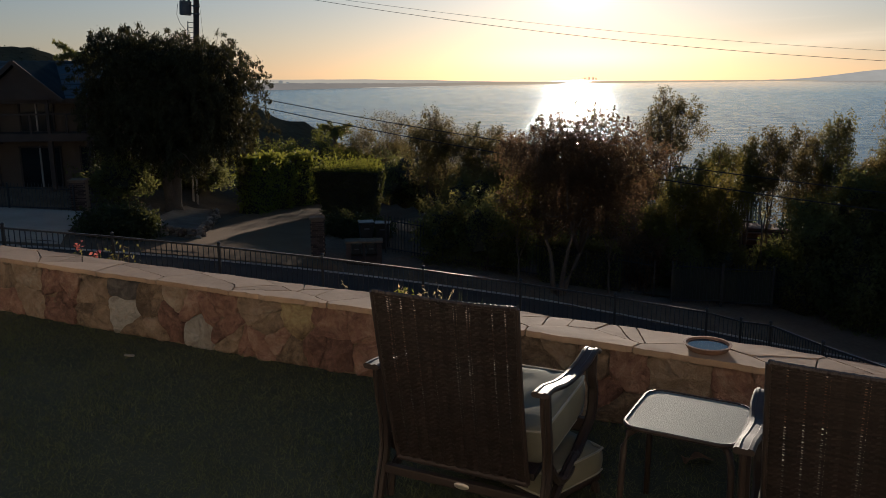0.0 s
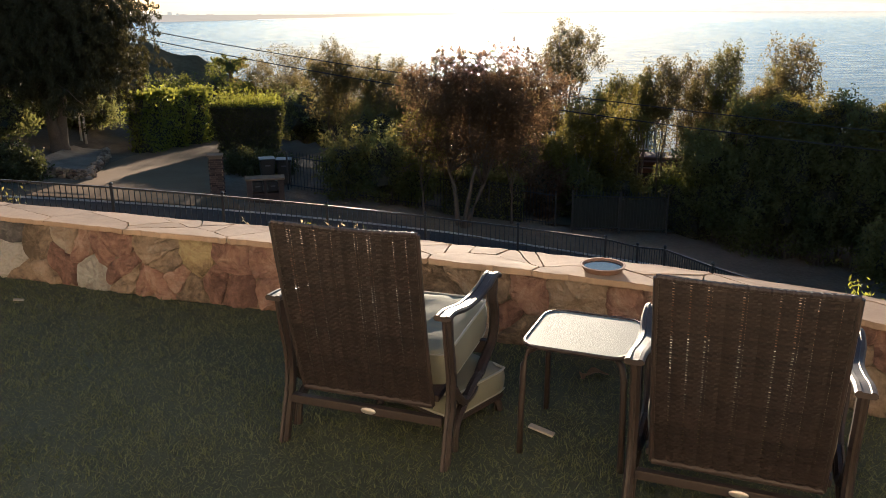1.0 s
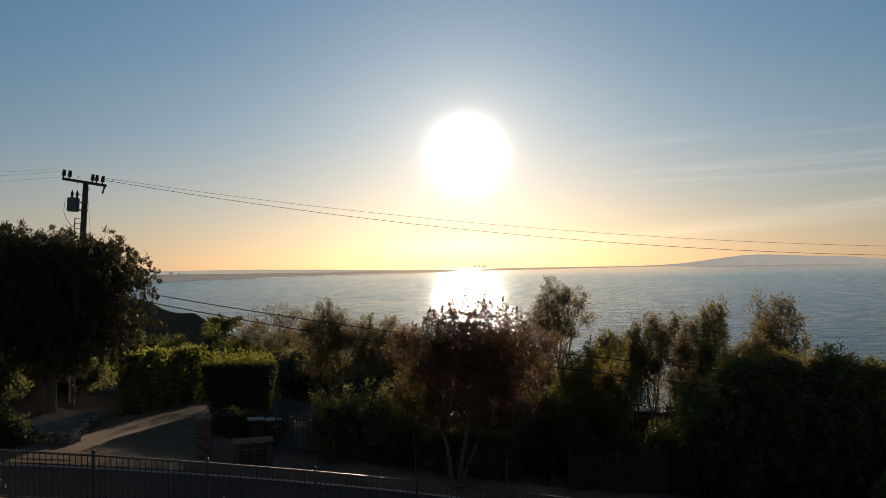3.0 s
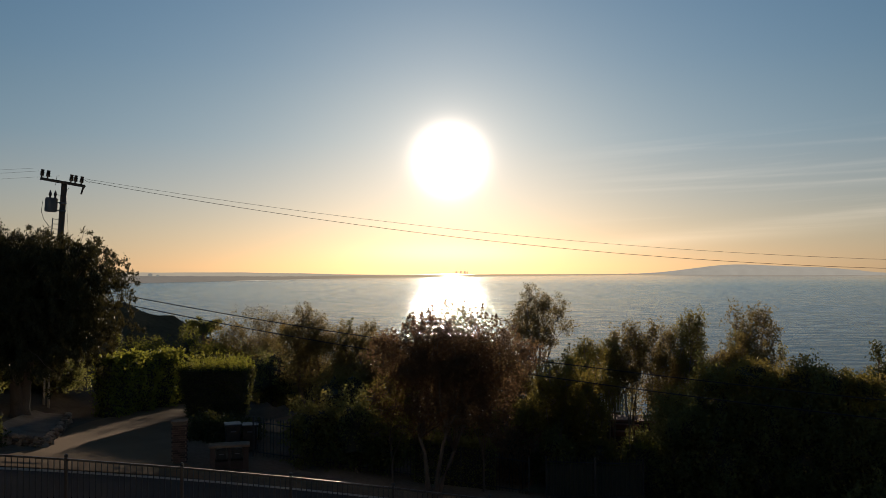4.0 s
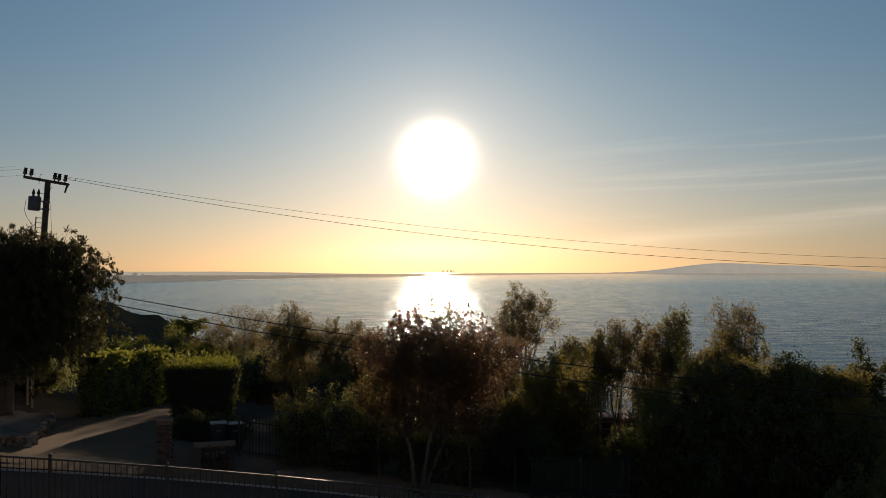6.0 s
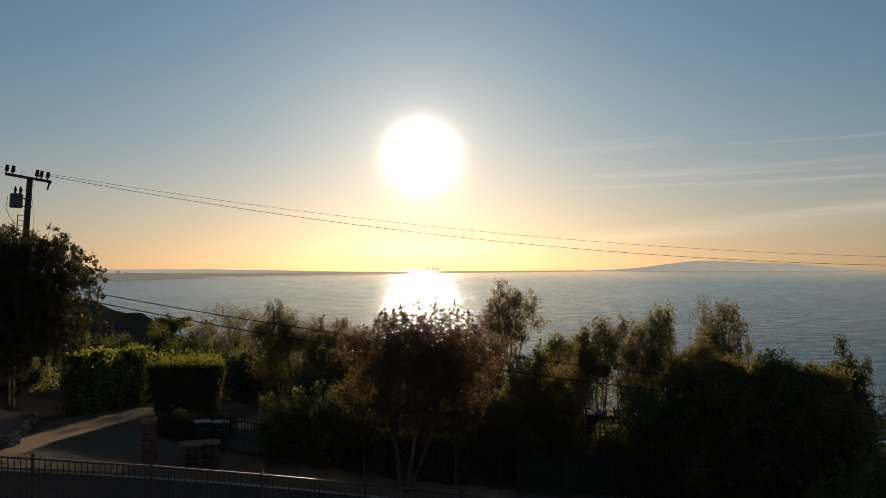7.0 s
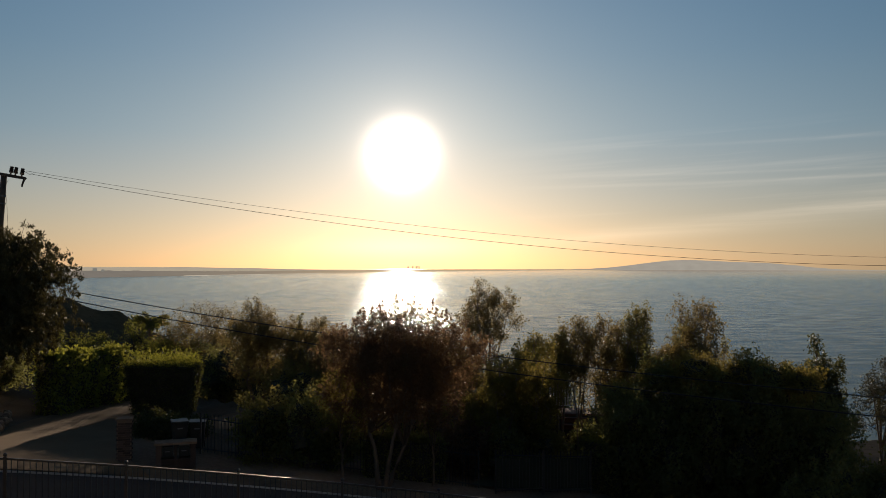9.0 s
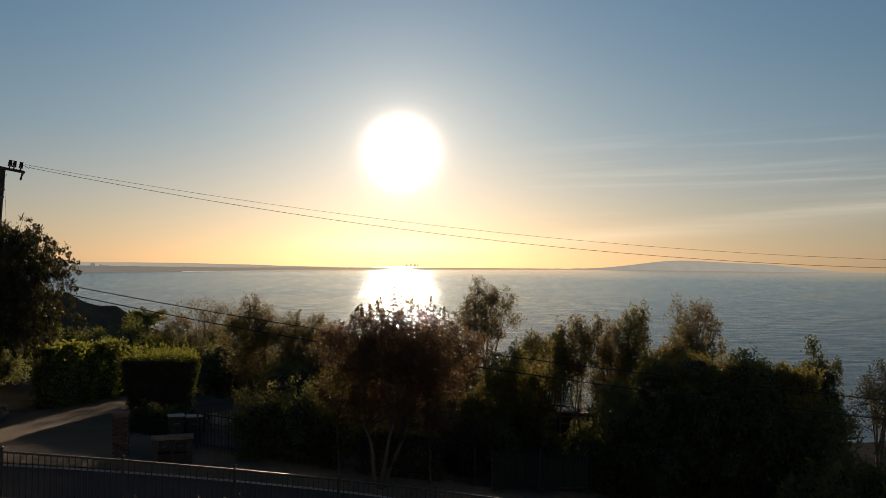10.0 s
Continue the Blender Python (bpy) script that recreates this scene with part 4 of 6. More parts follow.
for u in (-1.0, -0.72, 0.37, 0.57, 0.86):
    v = arm_turn @ Vector((u, 0, 0)) + Vector((0, -0.18, top))
    bm = bmesh.new()
    for h0, h1, r0, r1 in ((0.0, 0.08, 0.035, 0.035), (0.08, 0.18, 0.095, 0.10), (0.18, 0.28, 0.08, 0.105), (0.28, 0.40, 0.07, 0.09)):
        bmesh.ops.create_cone(bm, cap_ends=True, segments=10, radius1=r0, radius2=r1, depth=h1 - h0, matrix=Matrix.Translation(v + lean @ Vector((0, 0, (h0 + h1) / 2))) @ lean)
    part("insulator", bm, M_PORCELAIN, pole, smooth=False)
bm = bmesh.new()
bmesh.ops.create_cone(bm, cap_ends=True, segments=20, radius1=0.305, radius2=0.305, depth=0.72, matrix=Matrix.Translation((-0.53, -0.12, top - 1.24)))
bmesh.ops.bevel(bm, geom=[e for e in bm.edges if len(e.link_faces) == 2 and e.calc_face_angle(0) > 1], offset=0.04, segments=2, affect="EDGES")
transformer = part("transformer", bm, M_STEEL, pole, "grey steel transformer can")
for u in (-0.62, -0.36):
    mesh_object("bushing", *tube([(u, -0.12, top - 0.93), (u, -0.12, top - 0.80), (u, -0.12, top - 0.72), (u, -0.12, top - 0.62), (u, -0.12, top - 0.50)], [0.07, 0.05, 0.085, 0.06, 0.015], 8), M_PORCELAIN, transformer)
part("bracket", box_bm((0.5, 0.06, 0.06), (-0.16, -0.1, top - 1.10), 0.005), M_STEEL, pole)
part("bracket", box_bm((0.5, 0.06, 0.06), (-0.16, -0.1, top - 1.50), 0.005), M_STEEL, pole)
for dz in (1.12, 1.5):
    mesh_object("band", *tube([(0, 0, top - dz - 0.04), (0, 0, top - dz + 0.04)], [0.185, 0.185], 12), M_STEEL, pole)
for dz in (1.95, 2.2, 2.45, 2.7):
    part("step_iron", box_bm((0.34, 0.03, 0.03), (-0.28, -0.05, top - dz)), M_STEEL, pole)
part("step_rail", box_bm((0.04, 0.04, 0.95), (-0.44, -0.05, top - 2.38)), M_STEEL, pole)
mesh_object("drop_lead", *tube([(-0.95, -0.15, top - 1.05), (-1.0, -0.15, top - 1.6), (-0.85, -0.12, top - 2.0), (-0.5, -0.1, top - 2.4)], [0.012] * 4, 5), M_WIRE, pole)
mesh_object("jumper", *tube([(0.3, -0.15, top - 0.35), (0.1, -0.2, top - 0.75), (-0.35, -0.15, top - 0.7)], [0.012] * 3, 5), M_WIRE, pole)
mesh_object("drop_lead", *tube([(0.16, -0.1, top - 0.6), (0.30, -0.12, top - 1.5), (0.42, -0.1, top - 2.6), (0.40, -0.05, top - 3.3)], [0.007] * 4, 5), M_WIRE, pole)
mesh_object("jumper", *tube([(-0.35, -0.2, top - 0.25), (-0.3, -0.22, top + 0.22), (-0.16, -0.2, top + 0.25)], [0.012] * 3, 5), M_WIRE, pole)
mesh_object("jumper", *tube([(0.9, -0.2, top + 0.22), (1.35, -0.2, top + 0.0), (1.5, -0.2, top + 0.12)], [0.010] * 3, 5), M_WIRE, pole)
mesh_object("cutout_arm", *tube([(0.95, -0.25, top - 0.12), (1.20, -0.25, top - 0.18), (1.0, -0.25, top - 0.58)], [0.03] * 3, 6), M_PORCELAIN, pole)
part("cutout", box_bm((0.07, 0.07, 0.42), arm_turn @ Vector((0.97, 0, 0)) + Vector((0, -0.25, top - 0.30)), 0.01, Matrix.Rotation(radians(12), 4, "Y")), M_PORCELAIN, pole)


def wire(name, label, a, b, sag, r):
    pts = []
    for q in np.linspace(0, 1, 40):
        p = Vector(a).lerp(Vector(b), q)
        p.z -= sag * 4 * q * (1 - q)
        pts.append(p)
    return tagged(mesh_object(name, *tube(pts, [r] * 40, 5), M_WIRE), label, "wire")


A = Vector((px, py, 0))
wire("power_line", "thin power line sagging from the pole across the sky", (px + 1.2, py + 0.2, 6.323), (40.5, 45, 1.845), 1.62, 0.011)
wire("power_line", "thin power line sagging from the pole across the sky", (px + 0.9, py + 0.4, 6.492), (41.5, 46.5, 2.217), 1.41, 0.008)
for dx, z0, z1 in ((-1.3, 7.0, 10.1), (-1.0, 6.86, 9.55), (-0.3, 6.6, 9.15)):
    wire("power_line", "thin power line leaving the pole uphill", (px + dx - 0.3, py, z0), (-60, 60, z1), 0.6, 0.0045)
wire("telephone_cable", "dark cable sagging across the street before the trees", (px, py, 1.143), (22, 24, -2.81), 0.643, 0.021)
wire("telephone_cable", "dark cable sagging across the street before the trees", (px, py, 0.758), (22, 24, -3.457), 0.688, 0.023)

# ---- the terrace: lawn and stone wall ----
WALL_X = list(np.arange(-9.0, 2.41, 0.15))


def wall_path():
    """Points along the wall's face, then their running length."""
    pts = [Vector((x, wall_front(x), 0)) for x in WALL_X]
    # past the last straight stretch the wall bends back beside the lawn
    for k in range(1, 16):
        pts.append(pts[-1] + Vector((math.sin(radians(38 + 2.6 * k)), -math.cos(radians(38 + 2.6 * k)) * 1.0, 0)) * 0.15)
    run = [0.0]
    for a, b in zip(pts, pts[1:]):
        run.append(run[-1] + (b - a).length)
    return pts, run


WP, WR = wall_path()
WALL_LEN = WR[-1]


def on_wall(u, back, z):
    """A place u metres along the wall, back metres behind its face."""
    i = max(0, min(len(WR) - 2, int(np.searchsorted(WR, u)) - 1))
    q = (u - WR[i]) / (WR[i + 1] - WR[i])
    p = WP[i].lerp(WP[i + 1], q)
    i0, i1 = max(0, i - 2), min(len(WP) - 1, i + 3)
    d = (WP[i1] - WP[i0]).normalized()
    return Vector((p.x - d.y * back, p.y + d.x * back, z))


edge = [on_wall(u, 0.1, 0) for u in np.linspace(0, WALL_LEN, 60)]
faces = []
verts = [(e.x, e.y, 0) for e in edge] + [(e.x, -4.45, 0) for e in edge]
n = len(edge)
for i in range(n - 1):
    faces.append((n + i, n + i + 1, i + 1, i))
lawn = tagged(mesh_object("lawn", verts, faces, M_LAWN), "shaded green turf of the terrace", "lawn", kind="structure")

stone_wall = tagged(new("wall_terrace"), "low wall of rough tan and red field stones with a flagstone cap", "stone wall", kind="structure")
us = np.linspace(0, WALL_LEN, 420)
profile = [(0.012, z) for z in np.linspace(-0.6, 0.0, 3)] + [(0.012, z) for z in np.linspace(0.025, 0.396, 15)] + [(0.27, 0.396), (0.27, -1.4)]
vv, ff = [], []
for u in us:
    for back, z in profile:
        rag = 0.006 * noise.noise((u * 14, z * 14, 3)) + 0.005 * noise.noise((u * 40, z * 40, 8)) if back < 0.1 else 0.0
        vv.append(on_wall(u, back + rag, z))
P = len(profile)
for i in range(len(us) - 1):
    for k in range(P - 1):
        ff.append((P * i + k, P * i + 1 + k, P * i + P + 1 + k, P * i + P + k))
mesh_object("mortar", vv, ff, M_MORTAR, stone_wall)
vv, ff = [], []
for u in us:
    for back, z in ((0.0, 0.398), (0.0, 0.416), (0.27, 0.416), (0.27, 0.398)):
        vv.append(on_wall(u, back, z + 0.002 * noise.noise((u * 30, back * 30, 1))))
for i in range(len(us) - 1):
    for k in range(3):
        ff.append((4 * i + k, 4 * i + 1 + k, 4 * i + 5 + k, 4 * i + 4 + k))
mesh_object("cap_bed", vv, ff, M_JOINT, stone_wall, "dark grey-green mortar in the cap's joints")


def voronoi(rng, seeds, w, h):
    """Cells of the rectangle w x h round the seeds, as lists of corners."""
    cells = []
    for i, p in enumerate(seeds):
        poly = [(0, 0), (w, 0), (w, h), (0, h)]
        poly = [(max(p[0] - 1.2, 0), 0), (min(p[0] + 1.2, w), 0), (min(p[0] + 1.2, w), h), (max(p[0] - 1.2, 0), h)]
        for j, q in enumerate(seeds):
            if i == j or abs(q[0] - p[0]) > 2:
                continue
            mx, my, nx, ny = (p[0] + q[0]) / 2, (p[1] + q[1]) / 2, q[0] - p[0], q[1] - p[1]
            out = []
            for a, b in zip(poly, poly[1:] + poly[:1]):
                da, db = (a[0] - mx) * nx + (a[1] - my) * ny, (b[0] - mx) * nx + (b[1] - my) * ny
                if da <= 0:
                    out.append(a)
                if da * db < 0:
                    t = da / (da - db)
                    out.append((a[0] + t * (b[0] - a[0]), a[1] + t * (b[1] - a[1])))
            poly = out
            if len(poly) < 3:
                break
        if len(poly) >= 3:
            cells.append((p, poly))
    return cells


def worn_outline(poly):
    """The cell with its corners worn round and its edges in short steps."""
    for k in (0.14, 0.25):
        poly = [q for a, b in zip(poly, poly[1:] + poly[:1]) for q in ((a[0] * (1 - k) + b[0] * k, a[1] * (1 - k) + b[1] * k), (a[0] * k + b[0] * (1 - k), a[1] * k + b[1] * (1 - k)))]
    cx, cy = sum(p[0] for p in poly) / len(poly), sum(p[1] for p in poly) / len(poly)
    out = []
    for a, b in zip(poly, poly[1:] + poly[:1]):
        steps = max(1, int(math.hypot(b[0] - a[0], b[1] - a[1]) / 0.02))
        for k in range(steps):
            x, y = a[0] + (b[0] - a[0]) * k / steps, a[1] + (b[1] - a[1]) * k / steps
            x, y = x + 0.02 * noise.noise((x * 13, y * 13, 7)), y + 0.02 * noise.noise((x * 13, y * 13, 31))
            out.append((cx + (x - cx) * 1.03, cy + (y - cy) * 1.03))
    return (cx, cy), out


def split_outline(poly, joint):
    """The cell as a split flagstone: straight broken edges in short steps, drawn in by half the joint."""
    cx, cy = sum(p[0] for p in poly) / len(poly), sum(p[1] for p in poly) / len(poly)
    out = []
    for a, b in zip(poly, poly[1:] + poly[:1]):
        L = math.hypot(b[0] - a[0], b[1] - a[1])
        if L < 0.01:
            continue
        nx, ny = -(b[1] - a[1]) / L, (b[0] - a[0]) / L
        steps = max(2, int(L / 0.03))
        for k in range(steps):
            t = min(max(k / steps, joint * 1.5 / L), 1 - joint * 1.5 / L)
            x, y = a[0] + (b[0] - a[0]) * t, a[1] + (b[1] - a[1]) * t
            out.append((x + nx * joint, y + ny * joint))
    return (cx, cy), out


TOP = 0.40


def along_wall(x):
    """How far along the wall its face has this x."""
    return WR[min(range(len(WP)), key=lambda i: abs(WP[i].x - x))]


rng = np.random.default_rng(3)
PALE_AT = [(along_wall(-2.40), 0.115), (along_wall(-3.02), 0.17)]
MARKS = PALE_AT + [(along_wall(-2.98), 0.335), (along_wall(-1.62), 0.29)]
ROUND = [(m[0] + du, m[1] + dz) for m in (PALE_AT[0], MARKS[3]) for du, dz in ((-0.24, 0.03), (0.23, 0.02), (0.13, 0.17), (-0.13, 0.18), (0.14, -0.16), (-0.15, -0.15)) if 0.02 < m[1] + dz < 0.39]
seeds = []
u = 0.1
while u < WALL_LEN:
    wide = rng.uniform(0.22, 0.40)
    cut = rng.uniform(0.12, 0.24)
    seeds.append((u, cut * 0.45 + rng.uniform(-0.02, 0.02)))
    seeds.append((u + rng.uniform(-0.12, 0.12), TOP - (TOP - cut) * 0.5 + rng.uniform(-0.02, 0.02)))
    if rng.uniform() < 0.45:
        seeds.append((u + wide * rng.uniform(0.3, 0.7), rng.choice([0.03, TOP - 0.03, rng.uniform(0.05, TOP - 0.05)])))
    u += wide
seeds = [p for p in seeds if all(math.hypot(p[0] - q[0], p[1] - q[1]) > 0.19 for q in (PALE_AT[0], MARKS[3])) and all(math.hypot(p[0] - q[0], p[1] - q[1]) > 0.12 for q in MARKS)] + MARKS + ROUND
for k, (p, poly) in enumerate(voronoi(rng, seeds, WALL_LEN, TOP)):
    c, ring = worn_outline(poly)
    m_ring = len(ring)
    proud = rng.uniform(0.004, 0.018)
    lean = rng.uniform(-0.07, 0.07, 2)
    vv = []
    for scale, out in ((1.05, 0.04), (1.0, 0.009), (0.97, 0.0), (0.91, -proud * 0.75), (0.75, -proud * 0.95), (0.45, -proud), (0.2, -proud)):
        for x, y in ring:
            a, b = c[0] + (x - c[0]) * scale, c[1] + (y - c[1]) * scale
            wob = 0.020 * noise.noise((a * 8, b * 8, k)) + 0.014 * noise.noise((a * 24, b * 24, k)) + 0.007 * noise.noise((a * 60, b * 60, k))
            wob += ((a - c[0]) * lean[0] + (b - c[1]) * lean[1]) if out < 0.01 else 0.0
            vv.append(on_wall(max(0, min(WALL_LEN - 0.01, a)), out + wob, max(-0.02, min(TOP - 0.001, b))))
    ff = []
    for r in range(6):
        for i in range(m_ring):
            j = (i + 1) % m_ring
            ff.append((r * m_ring + i, r * m_ring + j, (r + 1) * m_ring + j, (r + 1) * m_ring + i))
    ff.append(tuple(range(6 * m_ring, 7 * m_ring)))
    mat = M_STONE if rng.uniform() < 0.5 else M_STONE_RED
    if p in PALE_AT:
        mat = M_STONE_PALE
    elif p == MARKS[2]:
        mat = M_STONE_GREY
    elif p == MARKS[3]:
        mat = M_STONE_SUNPATCH
    mesh_object("stone", vv, ff, mat, stone_wall)

# flagstones: long slabs along the front, broken pieces and chips behind them
seeds = []
u = 0.15
while u < WALL_LEN:
    wide = rng.uniform(0.42, 0.80)
    q = rng.uniform(-0.18, 0.18)
    seeds.append((u, rng.uniform(0.05, 0.12)))
    if rng.uniform() < 0.7:
        seeds.append((u + q, rng.uniform(0.24, 0.31)))
    if rng.uniform() < 0.62:
        v = u + q + wide * rng.uniform(0.3, 0.6)
        seeds += [(v, rng.uniform(0.19, 0.25)), (v + rng.uniform(0.06, 0.12), rng.uniform(0.20, 0.27)), (v + rng.uniform(-0.1, -0.05), rng.uniform(0.22, 0.29))]
    u += wide
for k, (p, poly) in enumerate(voronoi(rng, [(a * 0.55, b) for a, b in seeds], WALL_LEN * 0.55, 0.325)):
    c, ring = split_outline([(a / 0.55, b) for a, b in poly], 0.0035)
    m_ring = len(ring)
    lift = rng.uniform(-0.003, 0.002)
    vv = []
    for scale, z in ((0.985, TOP - 0.002), (1.0, TOP + 0.003), (1.0, TOP + 0.027 + lift), (0.993, TOP + 0.030 + lift)):
        for i, (x, y) in enumerate(ring):
            a, b = c[0] + (x - c[0]) * scale, c[1] + (y - c[1]) * scale
            wob = 0.013 * noise.noise((a * 7, b * 7, 4)) + 0.012 * noise.noise((a * 30, b * 30, 4))
            vv.append(on_wall(max(0, min(WALL_LEN - 0.01, a)), b - 0.03 + wob, z + 0.003 * noise.noise((a * 8, b * 8, 9))))
    ff = []
    for r in range(3):
        for i in range(m_ring):
            j = (i + 1) % m_ring
            ff.append((r * m_ring + i, r * m_ring + j, (r + 1) * m_ring + j, (r + 1) * m_ring + i))
    ff.append(tuple(range(3 * m_ring, 4 * m_ring)))
    mesh_object("cap_stone", vv, ff, M_FLAG, stone_wall)

# turf blades, thick near the chairs
rng = np.random.default_rng(8)
N = 430000
gx, gy = rng.uniform(-6.0, 3.0, N), rng.uniform(-0.6, 5.4, N)
# tufts stand thick in some patches and thin in others
patch = 0.5 + 0.25 * np.sin(gx * 5.1 + 1.6 * np.sin(gy * 3.7)) * np.cos(gy * 6.3 + gx * 2.2) + 0.25 * np.sin(gx * 13.0 + 2.0 * np.sin(gy * 11.0)) * np.cos(gy * 15.0 - gx * 4.0)
keep = (gy < np.array([wall_front(v) - 0.01 for v in gx])) & (rng.uniform(size=N) < (0.45 + 0.55 * patch) * np.clip((gy + 0.6) / 2.0, 0, 1) * np.clip((gx + 6.0) / 1.4, 0, 1))
patch = patch[keep]
gx, gy = gx[keep], gy[keep]
n = len(gx)
ht = rng.uniform(0.008, 0.025, n) * (0.55 + 0.85 * patch)
t = rng.uniform(0, 2 * math.pi, n)
lean = rng.normal(size=(n, 2)) * 0.016
wd = rng.uniform(0.0012, 0.0028, n)
b0 = np.stack([gx - np.cos(t) * wd, gy - np.sin(t) * wd, np.zeros(n)], 1)
b1 = np.stack([gx + np.cos(t) * wd, gy + np.sin(t) * wd, np.zeros(n)], 1)
tp = np.stack([gx + lean[:, 0], gy + lean[:, 1], ht], 1)
tq = tp + np.stack([np.cos(t) * wd * 0.3, np.sin(t) * wd * 0.3, np.zeros(n)], 1)
tagged(quads_object("grass", np.stack([b0, b1, tq, tp], 1), M_GRASS), "short green lawn blades", "grass", kind="stuff")

# ---- the iron fence along the street ----
fence = thing("fence", (0, 0, 0), "black iron picket fence stepping down beside the street", "fence")
PICKET = box_bm((0.017, 0.017, 1.0))
picket_mesh = bpy.data.meshes.new("picket")
PICKET.to_mesh(picket_mesh)
PICKET.free()
picket_mesh.materials.append(M_IRON)
POST = box_bm((0.062, 0.062, 1.24), (0, 0, 0.02), 0.004)
bmesh.ops.create_uvsphere(POST, u_segments=10, v_segments=6, radius=0.045, matrix=Matrix.Translation((0, 0, 0.675)))
post_mesh = bpy.data.meshes.new("post")
POST.to_mesh(post_mesh)
POST.free()
post_mesh.materials.append(M_IRON)


def fence_bay(a, b, count):
    """One bay between two post tops."""
    a, b = Vector(a), Vector(b)
    p = new("post", post_mesh)
    p.parent = fence
    p.location = a + Vector((0, 0, -0.62))
    for dz, r in ((-0.03, 0.022), (-1.02, 0.018)):
        bm = bmesh.new()
        w = (b - a).normalized()
        side = w.cross(Vector((0, 0, 1))).normalized() * r
        up = Vector((0, 0, r))
        ring = [[q + Vector((0, 0, dz)) + k for k in (-side - up, side - up, side + up, -side + up)] for q in (a, b)]
        vs = [[bm.verts.new(v) for v in e] for e in ring]
        for k in range(4):
            bm.faces.new((vs[0][k], vs[0][(k + 1) % 4], vs[1][(k + 1) % 4], vs[1][k]))
        part("rail", bm, M_IRON, fence)
    for k in range(1, count):
        q = a.lerp(b, k / count)
        o = new("picket", picket_mesh)
        o.parent = fence
        o.location = q + Vector((0, 0, -0.53))


def fence_at(k):
    x, y = -13.06 + 2.36 * k, 16.925 + 0.612 * k
    return Vector((x, y, fence_top(sn(x, y)[0])))


for k in range(-2, 7):
    fence_bay(fence_at(k), fence_at(k + 1), 20 if k > -2 else 12)
corner = Vector((4.36, 21.42, -4.56))
fence_bay(fence_at(7), corner, 8)
turn_posts = [corner, Vector((4.85, 20.38, -4.32)), Vector((5.30, 17.70, -3.92)), Vector((5.75, 15.03, -3.47)), Vector((6.2, 12.4, -2.9)), Vector((6.6, 9.9, -2.1))]
for a, b in zip(turn_posts, turn_posts[1:]):
    fence_bay(a, b, 11 if a is corner else 20)

# ---- plain house behind the terrace, unseen, facing the sun to bounce its light ----
tagged(part("house_wall", box_bm((26, 0.3, 7.5), (-2, -4.6, 3.75)), M_PLASTER, None), "plain cream plaster house wall behind the lawn", "wall", kind="structure")

# ---- garden furniture ----
M_FRAME = surface("bronze_painted_aluminium", (0.019, 0.0135, 0.0115), (0.042, 0.030, 0.0255), 0.52, 60, 4, 0.12, sheen=0.3)
M_WICKER = surface("dark_brown_wicker", (0.008, 0.0055, 0.0050), (0.034, 0.022, 0.0185), 0.5, 120, 9, 0.3, random_by="island", spread=0.4)
M_CUSHION = surface("sage_canvas", (0.15, 0.147, 0.105), (0.225, 0.218, 0.155), 0.95, 300, 6, 0.15)
M_PIPING = surface("pale_piping", (0.26, 0.26, 0.21), (0.36, 0.355, 0.30), 0.9, 200, 6, 0.1)
M_BADGE = surface("silver_badge", (0.45, 0.43, 0.38), (0.65, 0.62, 0.55), 0.35, 60, 8, 0.2, metal=0.8)
M_TERRACOTTA = surface("terracotta", (0.13, 0.07, 0.048), (0.25, 0.14, 0.095), 0.85, 40, 6, 0.2)


def sweep(points, width, thick, across, steps=6):
    """A flat bar of rounded section along points (smoothed), lying across the given direction."""
    pts = [Vector(p) for p in points]
    smooth = []
    for i in range(len(pts) - 1):
        p0, p1, p2, p3 = pts[max(i - 1, 0)], pts[i], pts[i + 1], pts[min(i + 2, len(pts) - 1)]
        for k in range(steps):
            t = k / steps
            smooth.append(0.5 * ((2 * p1) + (p2 - p0) * t + (2 * p0 - 5 * p1 + 4 * p2 - p3) * t * t + (3 * p1 - p0 - 3 * p2 + p3) * t ** 3))
    smooth.append(pts[-1])
    verts, faces = [], []
    c = 0.3 * thick
    w, h = width / 2, thick / 2
    sec = [(-w, -h + c), (-w + c, -h), (w - c, -h), (w, -h + c), (w, h - c), (w - c, h), (w * 0.45, h * 1.12), (w * 0.35, h * 0.75), (-w * 0.35, h * 0.75), (-w * 0.45, h * 1.12), (-w + c, h), (-w, h - c)]
    a = Vector(across).normalized()
    S = len(sec)
    for i, p in enumerate(smooth):
        d = (smooth[min(i + 1, len(smooth) - 1)] - smooth[max(i - 1, 0)]).normalized()
        up = a.cross(d).normalized()
        for u, v in sec:
            verts.append(p + a * u + up * v)
        if i:
            o = (i - 1) * S
            for k in range(S):
                faces.append((o + k, o + (k + 1) % S, o + S + (k + 1) % S, o + S + k))
    faces.append(tuple(reversed(range(S))))
    faces.append(tuple(range(len(verts) - S, len(verts))))
    return verts, faces


